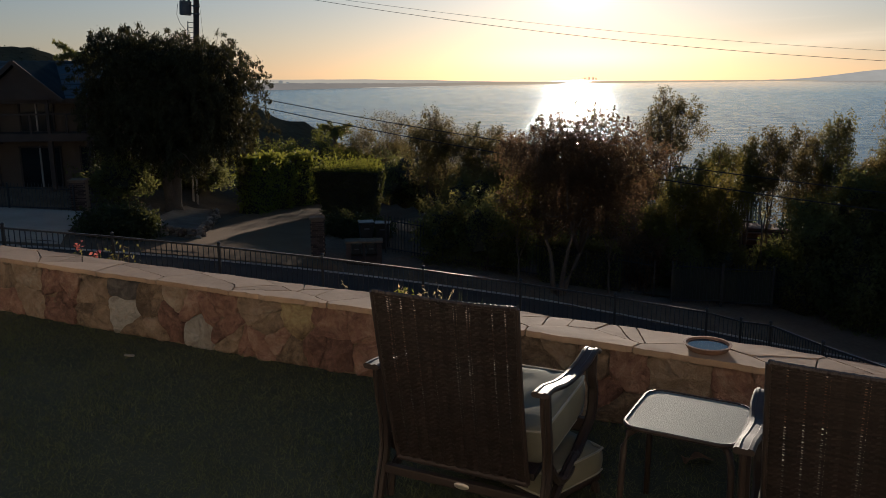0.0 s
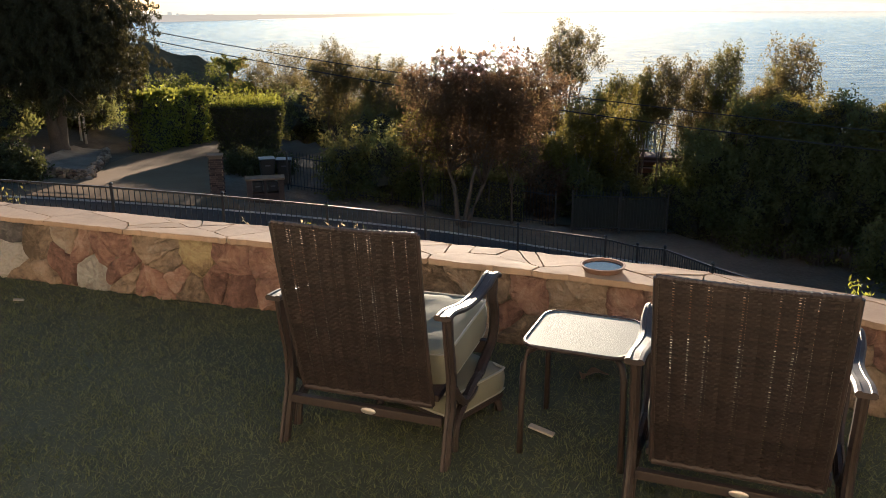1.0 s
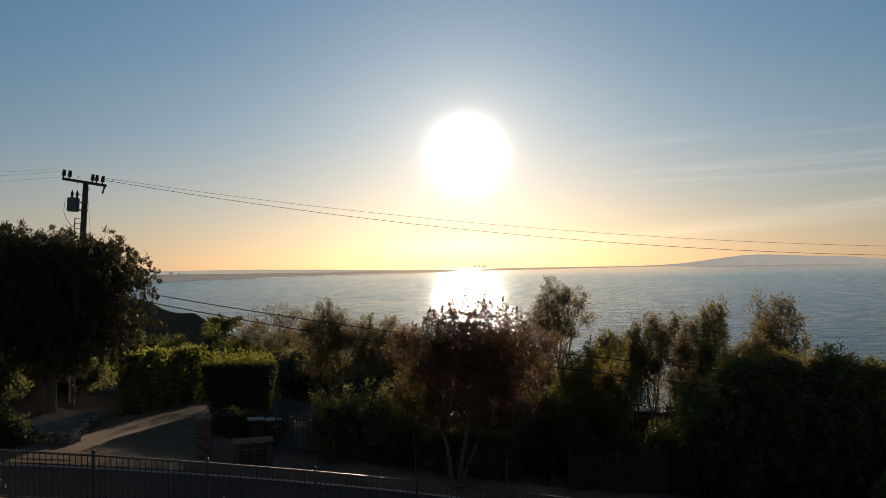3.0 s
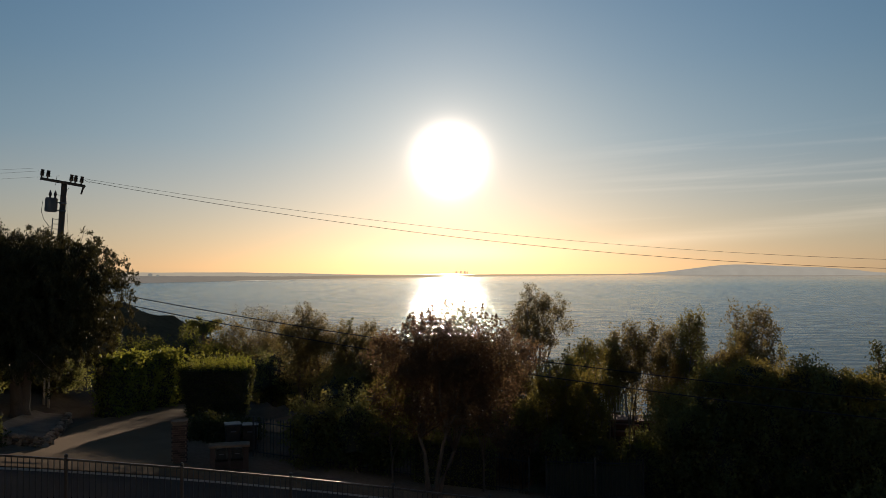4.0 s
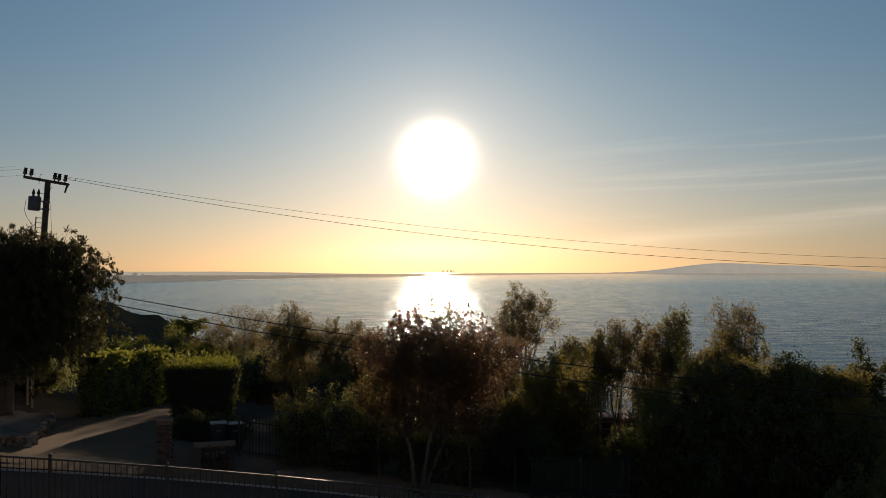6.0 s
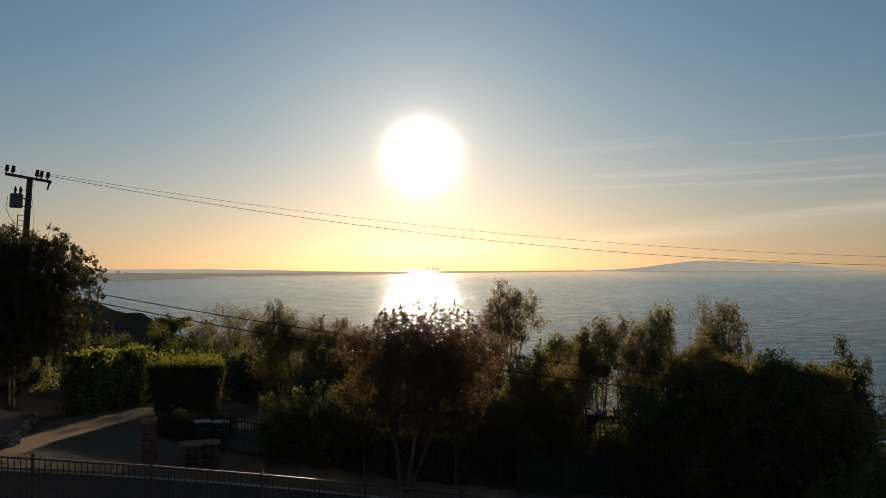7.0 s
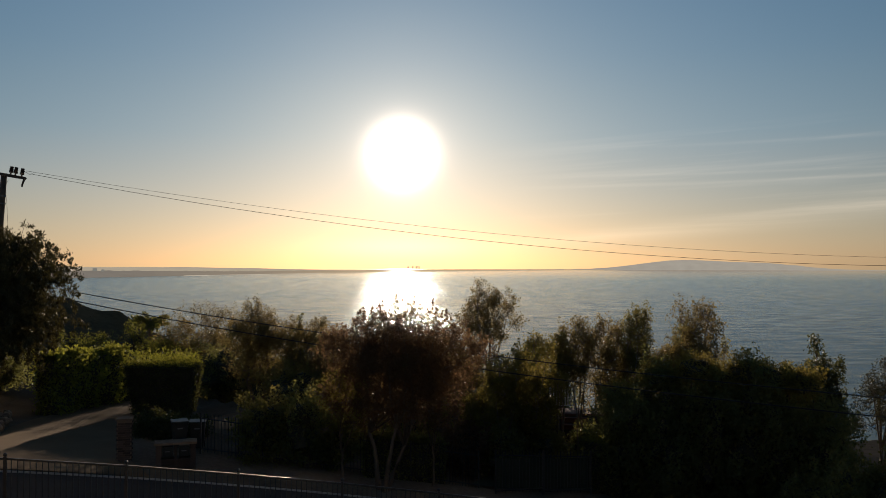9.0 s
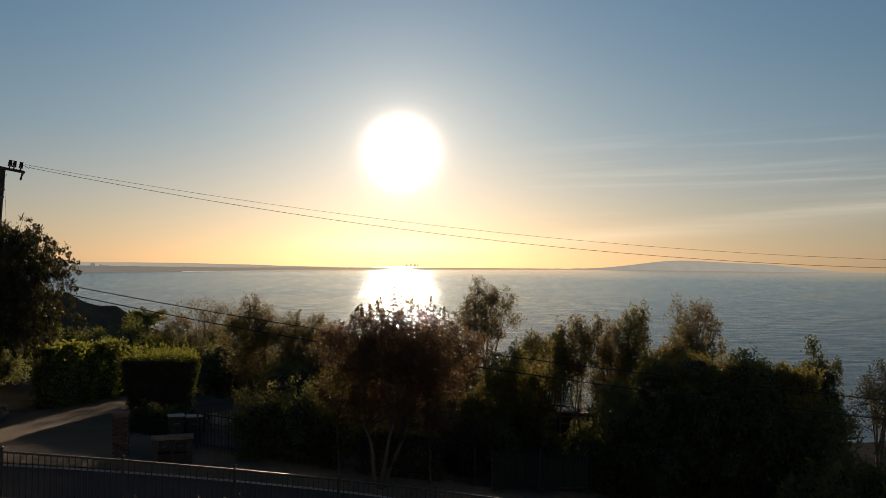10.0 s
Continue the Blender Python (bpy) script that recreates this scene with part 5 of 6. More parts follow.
def cushion(name, parent, size, at, tilt=0.0, seed=0, puff=0.02):
    """A box cushion with full faces, soft creases and piped edges."""
    bm = bmesh.new()
    bmesh.ops.create_cube(bm, size=1)
    bmesh.ops.subdivide_edges(bm, edges=list(bm.edges), cuts=11, use_grid_fill=True)
    sx, sy, sz = size
    for v in bm.verts:
        x, y, z = v.co * 2
        k = 1 - 0.06 * (abs(x) ** 6 * abs(y) ** 6)
        full = (1 - x ** 4) * (1 - y ** 4)
        crease = 0.018 * noise.noise((x * 9 + seed, y * 2.5, z)) * (1 - abs(x) ** 8) + 0.006 * noise.noise((x * 2, y * 9 + seed, 2))
        v.co = Vector((x * sx / 2 * k, y * sy / 2 * k, z * (sz / 2) + (puff * full + crease) * (1 if z > 0.9 else (-0.4 if z < -0.9 else 0))))
        if abs(z) < 0.9:
            v.co.x += math.copysign(puff * 0.5 * (1 - z * z), x) if abs(x) > 0.99 else 0
            v.co.y += math.copysign(puff * 0.5 * (1 - z * z), y) if abs(y) > 0.99 else 0
    m = Matrix.Translation(at) @ Matrix.Rotation(radians(tilt), 4, "X")
    bmesh.ops.transform(bm, matrix=m, verts=bm.verts)
    c = part(name, bm, M_CUSHION, parent, "sage green canvas box cushion", True)
    for s in (1, -1):
        ring = []
        for k in range(41):
            t = 2 * math.pi * k / 40
            cx, cy = math.cos(t), math.sin(t)
            e = 1 / max(abs(cx), abs(cy))
            e = min(e, 1.36)
            ring.append(m @ Vector((cx * e * sx / 2 * 0.99, cy * e * sy / 2 * 0.99, s * sz / 2 * 0.97)))
        mesh_object("piping", *tube(ring, [0.006] * 41, 6), M_PIPING, c)
    return c


def weave_panel(parent, w_low, w_top, height, place, slits, seed):
    """A woven back: strands round upright stakes, loose along the slits so that light comes through."""
    rng = np.random.default_rng(seed)
    rows = int(height / 0.0098)
    cols = 44
    verts, faces = [], []
    for r in range(rows):
        z0 = r / rows
        for half in (0, 1):
            base = len(verts)
            for c in range(cols + 1):
                u = c / cols
                wave = 0.0015 * math.sin(math.pi * (c + 0.5) + math.pi * r) - 0.0065 * abs(math.sin(math.pi * u * 11)) ** 0.7 + 0.001 * rng.normal()
                for dz in (0.0, 0.0066):
                    verts.append(place(u, z0 + (dz + 0.0006 * rng.normal()) / height, wave - 0.0011 * (1 - 2 * half)))
            for c in range(cols):
                o = base + 2 * c
                faces.append((o, o + 2, o + 3, o + 1) if half else (o, o + 1, o + 3, o + 2))
    mesh_object("weave", verts, faces, M_WICKER, parent, "woven dark brown resin wicker")
    edges = [0.0] + [v for s0, s1 in slits for v in (s0, s1)] + [1.0]
    for a, b in zip(edges[0::2], edges[1::2]):
        vv, ff = [], []
        zs = np.linspace(0, 1, 16)
        uu = np.linspace(a, b, 4)
        for z in zs:
            for u in uu:
                vv.append(place(u, z, 0.006))
        for i in range(15):
            for k in range(3):
                ff.append((4 * i + k, 4 * i + k + 1, 4 * i + 5 + k, 4 * i + 4 + k))
        mesh_object("stake", vv, ff, M_WICKER, parent)


def chair_parts(label, at, turn, seed, size=1.0):
    ch = thing("lounge_chair", at, label, "chair", "lounge chairs on the terrace", turn=turn)
    ch.scale = (size, size, size)
    # local: x to the sitter's right-hand side seen from behind, y ahead, z up
    for s in (-1, 1):
        x0, x1 = s * 0.348, s * 0.362
        v, f = sweep([(x0, -0.01, -0.005), (x0, 0.03, 0.12), (x0, 0.07, 0.25), (x0, 0.07, 0.38), (x0, 0.045, 0.50), (x0, 0.03, 0.615)], 0.036, 0.062, (1, 0, 0))
        mesh_object("rear_leg", v, f, M_FRAME, ch, smooth=False)
        v, f = sweep([(x0, -0.03, 0.628), (x0, 0.06, 0.622), (x0, 0.20, 0.59), (x0, 0.34, 0.575), (x1, 0.46, 0.595), (x1, 0.56, 0.612), (x1, 0.615, 0.595)], 0.066, 0.022, (1, 0, 0))
        mesh_object("armrest", v, f, M_FRAME, ch, "curved dark bronze armrest with grooved top")
        v, f = sweep([(x1, 0.60, 0.597), (x1, 0.585, 0.50), (x1, 0.62, 0.42), (x1, 0.60, 0.31), (x0, 0.50, 0.225), (x0, 0.34, 0.17), (x0, 0.20, 0.19), (x0, 0.085, 0.30)], 0.042, 0.034, (1, 0, 0))
        mesh_object("side_loop", v, f, M_FRAME, ch)
        v, f = sweep([(x0, 0.10, 0.02), (x0, 0.13, 0.12), (x0, 0.26, 0.175), (x0, 0.44, 0.20), (x0, 0.56, 0.13), (x0, 0.62, 0.0)], 0.036, 0.036, (1, 0, 0))
        mesh_object("front_leg", v, f, M_FRAME, ch)
    part("rear_stretcher", box_bm((0.65, 0.03, 0.036), (0, 0.035, 0.178), 0.006), M_FRAME, ch)
    part("front_stretcher", box_bm((0.68, 0.035, 0.06), (0, 0.585, 0.27), 0.006), M_FRAME, ch)
    bm = bmesh.new()
    bmesh.ops.create_uvsphere(bm, u_segments=20, v_segments=8, radius=1)
    bmesh.ops.scale(bm, vec=(0.033, 0.005, 0.014), verts=bm.verts)
    bmesh.ops.translate(bm, vec=(0.02, 0.017, 0.18), verts=bm.verts)
    part("badge", bm, M_BADGE, ch, "small silver oval badge", True)
    part("seat_deck", box_bm((0.60, 0.56, 0.03), (0, 0.34, 0.285), 0.006, Matrix.Rotation(radians(6), 4, "X")), M_WICKER, ch, "woven wicker seat deck")
    cushion("seat_cushion", ch, (0.62, 0.60, 0.14), (0, 0.425, 0.355), 3, seed)

    low, top_y = 0.228, -0.075

    def place(u, z, off):
        """u across 0..1, z up 0..1, off towards the sitter"""
        wid = 0.555 + 0.02 * z
        zz = low + z * 0.712
        y = 0.055 + (top_y - 0.055) * z - 0.012 * math.sin(math.pi * z) + 0.035 * (2 * u - 1) ** 2 * -1 * z
        zz += 0.018 * (2 * u - 1) ** 2 * z
        return Vector(((u - 0.5) * wid, y + off, zz))

    rs = np.random.default_rng(seed + 40)
    slits = []
    for k in range(1, 11):
        wid = 0.0046 * rs.uniform(0.6, 1.4)
        if rs.uniform() < 0.8:
            slits.append((k / 11 - wid, k / 11 + wid))
        if rs.uniform() < 0.5:
            slits.append((k / 11 + 0.018, k / 11 + 0.018 + 0.004 * rs.uniform(0.5, 1.2)))
    weave_panel(ch, 0.555, 0.575, 0.735, place, slits, seed)
    for s in (0.0, 1.0):
        v, f = tube([place(s, q, 0.002) for q in np.linspace(0, 1, 9)], [0.0095] * 9, 8)
        mesh_object("back_upright", v, f, M_WICKER, ch, "wicker-wrapped upright")
    v, f = tube([place(q, 1.0, 0.002 + 0.002 * math.sin(k * 2.4)) for k, q in enumerate(np.linspace(0, 1, 70))], [0.011 + 0.0007 * math.sin(k * 1.9) for k in range(70)], 8)
    mesh_object("back_top_rail", v, f, M_WICKER, ch, "wicker-wrapped top rail")
    v, f = tube([place(q, 0.0, 0.002) for q in np.linspace(0, 1, 9)], [0.014] * 9, 8)
    mesh_object("back_bottom_rail", v, f, M_FRAME, ch)
    return ch


chair_parts("dark wicker lounge chair with sage green cushion on the lawn", (-0.443, 2.905, 0), -17.0, 1)
chair_parts("dark wicker lounge chair with sage green cushion beside the table", (0.842, 2.377, 0), -19.0, 2, 0.97)

ott = thing("ottoman", (-0.157, 3.31, 0), "low footstool with a sage green cushion tucked under the chair", "ottoman", turn=-39)
for sx in (-1, 1):
    for sy in (-1, 1):
        mesh_object("leg", *sweep([(sx * 0.22, sy * 0.15, 0), (sx * 0.215, sy * 0.145, 0.04), (sx * 0.205, sy * 0.14, 0.07)], 0.034, 0.034, (1, 0, 0)), M_FRAME, ott)
part("deck", box_bm((0.46, 0.34, 0.04), (0, 0, 0.075), 0.01), M_WICKER, ott)
cushion("cushion", ott, (0.47, 0.375, 0.10), (0, 0, 0.143), 0, 9, 0.010)

# side table with a hammered glass top
m = bpy.data.materials.new("hammered_glass")
m.use_nodes = True
g = Nodes(m.node_tree)
at = g.add("ShaderNodeTexCoord").outputs["Object"]
cells = g.add("ShaderNodeTexVoronoi", {}, Vector=at, Scale=200.0).outputs["Distance"]
bp = g.add("ShaderNodeBump", Strength=0.4, Distance=0.003, Height=cells)
p = g.add("ShaderNodeBsdfPrincipled", Base_Color=(0.20, 0.235, 0.21, 1), Roughness=0.7, Normal=bp.outputs[0], IOR=1.5)
p.inputs["Transmission Weight"].default_value = 0.35
p.inputs["Specular IOR Level"].default_value = 0.3
g.add("ShaderNodeOutputMaterial", Surface=p.outputs[0])
M_GLASS = m
table = thing("side_table", (0.437, 3.05, 0), "small patio table with hammered glass top and dark tube legs", "table", turn=-20)


def rounded_square(half, r, steps=6):
    out = []
    for cx, cy, t0 in ((1, 1, 0), (-1, 1, 90), (-1, -1, 180), (1, -1, 270)):
        for k in range(steps + 1):
            t = radians(t0 + 90 * k / steps)
            out.append((cx * (half - r) + r * math.cos(t), cy * (half - r) + r * math.sin(t)))
    return out


ring = rounded_square(0.205, 0.07)
n = len(ring)
vv = [(x, y, z) for z in (0.462, 0.468) for x, y in ring]
ff = [tuple(reversed(range(n))), tuple(range(n, 2 * n))] + [(i, (i + 1) % n, n + (i + 1) % n, n + i) for i in range(n)]
mesh_object("glass_top", vv, ff, M_GLASS, table, "pale hammered glass")
v, f = tube([(x, y, 0.464) for x, y in ring + ring[:2]], [0.0085] * (n + 2), 8)
mesh_object("rim", v, f, M_FRAME, table)
for sx in (-1, 1):
    for sy in (-1, 1):
        pts = [(sx * 0.20, sy * 0.20, 0.0), (sx * 0.198, sy * 0.198, 0.2), (sx * 0.193, sy * 0.193, 0.38), (sx * 0.18, sy * 0.18, 0.43), (sx * 0.14, sy * 0.14, 0.452)]
        mesh_object("leg", *tube(pts, [0.013] * 5, 8), M_FRAME, table, smooth=True)

# saucer of water on the wall
b = on_wall(along_wall(0.64), 0.115, 0)
saucer = thing("saucer", (b.x, b.y, 0.431), "round terracotta plant saucer holding water on the wall", "saucer")
prof = [(0.0, 0.0), (0.092, 0.0), (0.108, 0.022), (0.114, 0.030), (0.102, 0.031), (0.096, 0.022), (0.085, 0.008), (0.0, 0.008)]
vv, ff = [], []
for r, z in prof:
    for k in range(32):
        t = 2 * math.pi * k / 32
        vv.append((r * math.cos(t), r * math.sin(t), z))
for i in range(len(prof) - 1):
    for k in range(32):
        ff.append((i * 32 + k, i * 32 + (k + 1) % 32, (i + 1) * 32 + (k + 1) % 32, (i + 1) * 32 + k))
mesh_object("dish", vv, ff, M_TERRACOTTA, saucer)
m = bpy.data.materials.new("still_water")
m.use_nodes = True
g = Nodes(m.node_tree)
p = g.add("ShaderNodeBsdfPrincipled", Base_Color=(0.05, 0.06, 0.06, 1), Roughness=0.03, IOR=1.33)
g.add("ShaderNodeOutputMaterial", Surface=p.outputs[0])
mesh_object("water", [(0.094 * math.cos(2 * math.pi * k / 32), 0.094 * math.sin(2 * math.pi * k / 32), 0.020) for k in range(32)], [tuple(range(32))], m, saucer, "still water")


# small litter on the grass
def fallen_leaf(at, turn, size, label):
    bm = bmesh.new()
    n = 7
    rows = []
    for k in range(n):
        q = k / (n - 1)
        w = size * 0.28 * math.sin(math.pi * (0.08 + 0.9 * q))
        z = 0.012 + 0.012 * math.sin(q * 5)
        rows.append([bm.verts.new((size * (q - 0.5), y, z + abs(y) * 0.35)) for y in (-w, 0, w)])
    for a, b in zip(rows, rows[1:]):
        for k in range(2):
            bm.faces.new((a[k], a[k + 1], b[k + 1], b[k]))
    bmesh.ops.solidify(bm, geom=bm.faces, thickness=0.0015)
    o = part("fallen_leaf", bm, M_STRAWBROWN, None)
    o.matrix_basis = pose(*at, 0, 0, turn)
    return tagged(o, label, "leaf")


M_STRAWBROWN = surface("dry_leaf", (0.10, 0.06, 0.03), (0.24, 0.15, 0.08), 0.8, 60, 8, 0.3)
M_PALEBARK = surface("pale_bark_chip", (0.22, 0.19, 0.155), (0.36, 0.32, 0.27), 0.9, 50, 6, 0.4)
fallen_leaf((0.59, 3.62, 0.01), 20, 0.12, "curled brown dead leaf on the lawn")
fallen_leaf((0.52, 3.60, 0.012), 75, 0.09, "curled brown dead leaf on the lawn")
for at, turn, size in (((0.28, 3.08, 0.016), -32, (0.115, 0.03, 0.009)), ((-2.76, 4.58, 0.016), 10, (0.06, 0.02, 0.01)), ((-1.0, 4.05, 0.014), 60, (0.03, 0.02, 0.01))):
    o = part("bark_chip", box_bm(size, (0, 0, 0), size[2] * 0.35), M_PALEBARK, None)
    o.matrix_basis = pose(*at, 4, 6, turn)
    tagged(o, "pale curl of bark lying on the grass", "bark")

# ---- across the street: driveway, paving, house, walls and gates ----
M_TILE = surface("blue_grey_roof_tiles", (0.045, 0.068, 0.082), (0.10, 0.135, 0.155), 0.9, 14, 1.2, 0.4, random_by="object", spread=0.4, sheen=0.08)
# darker copy of the roof tiles: the gable slope's shade is in its colour
M_TILE_DARK = surface("painted_shade_roof_tiles", (0.022, 0.034, 0.042), (0.05, 0.07, 0.08), 0.95, 14, 1.2, 0.4, sheen=0)
M_STUCCO = surface("tan_stucco", (0.085, 0.06, 0.04), (0.15, 0.11, 0.075), 0.9, 30, 1.0, 0.2)
M_DARKWOOD = surface("dark_stained_timber", (0.03, 0.02, 0.015), (0.08, 0.055, 0.04), 0.7, 30, 2, 0.3)
M_PALEWOOD = surface("pale_painted_timber", (0.35, 0.30, 0.24), (0.50, 0.44, 0.36), 0.6, 30, 2, 0.2)
M_BRICK = surface("brown_brick", (0.05, 0.037, 0.032), (0.11, 0.08, 0.068), 0.9, 30, 3, 0.3, random_by="object", spread=0.5, sheen=0.1)
M_ROCK = surface("grey_white_rock", (0.13, 0.10, 0.075), (0.34, 0.275, 0.21), 0.95, 14, 2, 0.8, random_by="object", spread=0.5, depth=0.04, sheen=0)
M_GRAVEL = surface("pale_gravel", (0.11, 0.088, 0.066), (0.27, 0.225, 0.175), 0.95, 22, 1.5, 0.6, depth=0.03, sheen=0)
M_PLASTIC = surface("black_plastic", (0.012, 0.013, 0.013), (0.03, 0.032, 0.032), 0.5, 40, 3, 0.1, sheen=0.3)
M_WHITE = surface("white_paint", (0.66, 0.64, 0.60), (0.80, 0.78, 0.74), 0.5, 40, 3, 0.1)
M_DECKRED = surface("red_stained_deck", (0.13, 0.065, 0.05), (0.24, 0.13, 0.10), 0.8, 25, 2, 0.2, sheen=0.1)
M_SCREEN = surface("dark_green_mesh", (0.014, 0.018, 0.012), (0.03, 0.036, 0.025), 0.9, 60, 2, 0.3)
M_PANE = surface("dark_window_glass", (0.01, 0.012, 0.014), (0.02, 0.022, 0.025), 0.12, 20, 1, 0.02)
M_FLOWER = leaf("pink_flowers", (0.35, 0.06, 0.07), (0.60, 0.16, 0.14), (0.6, 0.2, 0.15), 0.4)
M_STRAW = leaf("dry_plumes", (0.32, 0.24, 0.14), (0.55, 0.44, 0.28), (0.75, 0.58, 0.32), 0.5, 0.8)


def sheet(name, left, right, lift, material, label, category, rows=14):
    """A sheet laid on the land between two edges given in s, n."""
    vv, ff = [], []
    for q in np.linspace(0, 1, rows):
        def along(e):
            f = q * (len(e) - 1)
            i = min(int(f), len(e) - 2)
            return [e[i][k] + (e[i + 1][k] - e[i][k]) * (f - i) for k in (0, 1)]
        a, b = along(left), along(right)
        for t in np.linspace(0, 1, 7):
            x, y = xy(a[0] + (b[0] - a[0]) * t, a[1] + (b[1] - a[1]) * t)
            vv.append((x, y, land(x, y) + lift))
    for i in range(rows - 1):
        for k in range(6):
            ff.append((7 * i + k, 7 * i + k + 1, 7 * i + 8 + k, 7 * i + 7 + k))
    return tagged(mesh_object(name, vv, ff, material, smooth=True), label, category, kind="structure")


sheet("driveway", [(-7.6, 28.0), (-6.3, 31.2), (-6.3, 36.0), (-5.6, 39.5), (-3.0, 47.0), (-2.4, 54.0)], [(-0.9, 28.0), (-1.75, 30.0), (-2.1, 36.0), (-1.6, 42.0), (-1.4, 48.0), (-1.0, 54.0)], 0.07, M_DRIVE, "sunlit tan driveway climbing between hedges", "driveway")
sheet("pavement", [(-40, 28.1), (-25, 28.1), (-10.2, 28.1)], [(-40, 34.0), (-25, 34.0), (-11.3, 34.0)], 0.07, M_CONCRETE, "pale concrete forecourt before the house", "pavement")
sheet("pavement", [(0.9, 36.6), (1.1, 39.5), (1.5, 43.0)], [(7.0, 36.6), (6.4, 39.5), (5.0, 43.0)], 0.07, M_DRIVE, "tan paved drive behind the garden fence", "pavement")


def at_sn(s, n, dz=0.0):
    x, y = xy(s, n)
    return Vector((x, y, land(x, y) + dz))


STREET = math.degrees(math.atan2(0.251, 0.968))

# the house: two storeys, a hipped tile roof with a gable, a timber balcony
hx = at_sn(-22.0, 40.0)
house = thing("house", (hx.x, hx.y, -3.4), "two-storey tan house with blue-grey tiled roof and timber balcony", "house", turn=STREET)
HL, HR = -12.0, 11.0
part("wall", box_bm((HR - HL, 7.0, 4.3), ((HL + HR) / 2, 3.6, 2.0), 0.02), M_STUCCO, house)


def roof_mesh(x0, x1, y0, y1, z0, z1, hip):
    ridge = [(x0 + hip, (y0 + y1) / 2, z1), (x1 - hip, (y0 + y1) / 2, z1)]
    vv = [(x0, y0, z0), (x1, y0, z0), (x1, y1, z0), (x0, y1, z0), *ridge, (x0, y0, z0 - 0.18), (x1, y0, z0 - 0.18), (x1, y1, z0 - 0.18), (x0, y1, z0 - 0.18)]
    ff = [(0, 1, 5, 4), (1, 2, 5), (2, 3, 4, 5), (3, 0, 4), (0, 6, 7, 1), (1, 7, 8, 2), (2, 8, 9, 3), (3, 9, 6, 0), (9, 8, 7, 6)]
    return vv, ff


roof = mesh_object("roof", *roof_mesh(HL - 0.6, HR + 0.55, -1.0, 8.2, 4.15, 5.75, 0.6), M_TILE, house, "blue-grey clay tile roof")
for r in range(7):
    q = (r + 0.5) / 7
    part("tile_course", box_bm((HR - HL + 1.1 - 1.0 * q, 0.05, 0.035), ((HL + HR) / 2, -1.0 + 4.6 * q, 4.15 + 1.6 * q + 0.015), 0.0, Matrix.Rotation(math.atan2(1.6, 4.6), 4, "X")), M_TILE, roof)
for k in range(58):
    bm = bmesh.new()
    bmesh.ops.create_cone(bm, cap_ends=True, segments=8, radius1=0.13, radius2=0.10, depth=0.36, matrix=Matrix.Translation((HL + 0.2 + k * 0.385, 3.6, 5.76)) @ Matrix.Rotation(radians(90), 4, "Y"))
    part("ridge_tile", bm, M_TILE, roof)
gx = 6.79
gable_v = [(gx - 1.95, -1.5, 4.1), (gx + 1.95, -1.5, 4.1), (gx, -1.5, 5.78), (gx - 1.95, 3.5, 4.1), (gx + 1.95, 3.5, 4.1), (gx, 3.5, 5.78)]
mesh_object("gable_roof", [Vector(v) + Vector((0, 0, 0.03)) for v in gable_v], [(0, 2, 5, 3), (1, 4, 5, 2)], M_TILE_DARK, roof, "gable over the balcony")
mesh_object("gable_end", [(gx - 1.7, -1.3, 4.1), (gx + 1.7, -1.3, 4.1), (gx, -1.3, 5.56), (gx - 1.7, -1.1, 4.1), (gx + 1.7, -1.1, 4.1), (gx, -1.1, 5.56)], [(0, 1, 2), (3, 5, 4), (0, 3, 4, 1)], M_DARKWOOD, house)
for sgn in (-1, 1):
    part("bargeboard", box_bm((2.6, 0.08, 0.18), (gx + sgn * 0.98, -1.54, 4.88), 0.01, Matrix.Rotation(sgn * math.atan2(1.68, 1.95), 4, "Y")), M_DARKWOOD, house)
part("fascia", box_bm((HR - HL + 1.1, 0.08, 0.22), ((HL + HR) / 2, -1.0, 4.03), 0.01), M_DARKWOOD, house)
balcony = part("balcony", box_bm((HR - HL, 1.3, 0.36), ((HL + HR) / 2, -0.55, 2.42), 0.02), M_DARKWOOD, house, "dark timber balcony deck")
part("balcony_rail", box_bm((HR - HL, 0.06, 0.08), ((HL + HR) / 2, -1.15, 3.45), 0.01), M_DARKWOOD, balcony)
for k in range(14):
    x = HL + 0.3 + k * 1.57
    part("balcony_post", box_bm((0.09, 0.09, 0.9), (x, -1.15, 3.0), 0.008), M_DARKWOOD, balcony)
for x in (-10.5, -6.5, -2.6, 1.2, 4.9, 7.9, 9.6):
    part("column", box_bm((0.2, 0.2, 2.7), (x, -1.05, 0.9), 0.015), M_DARKWOOD, house)
    part("column", box_bm((0.14, 0.14, 1.5), (x, -1.05, 3.34), 0.012), M_DARKWOOD, house)
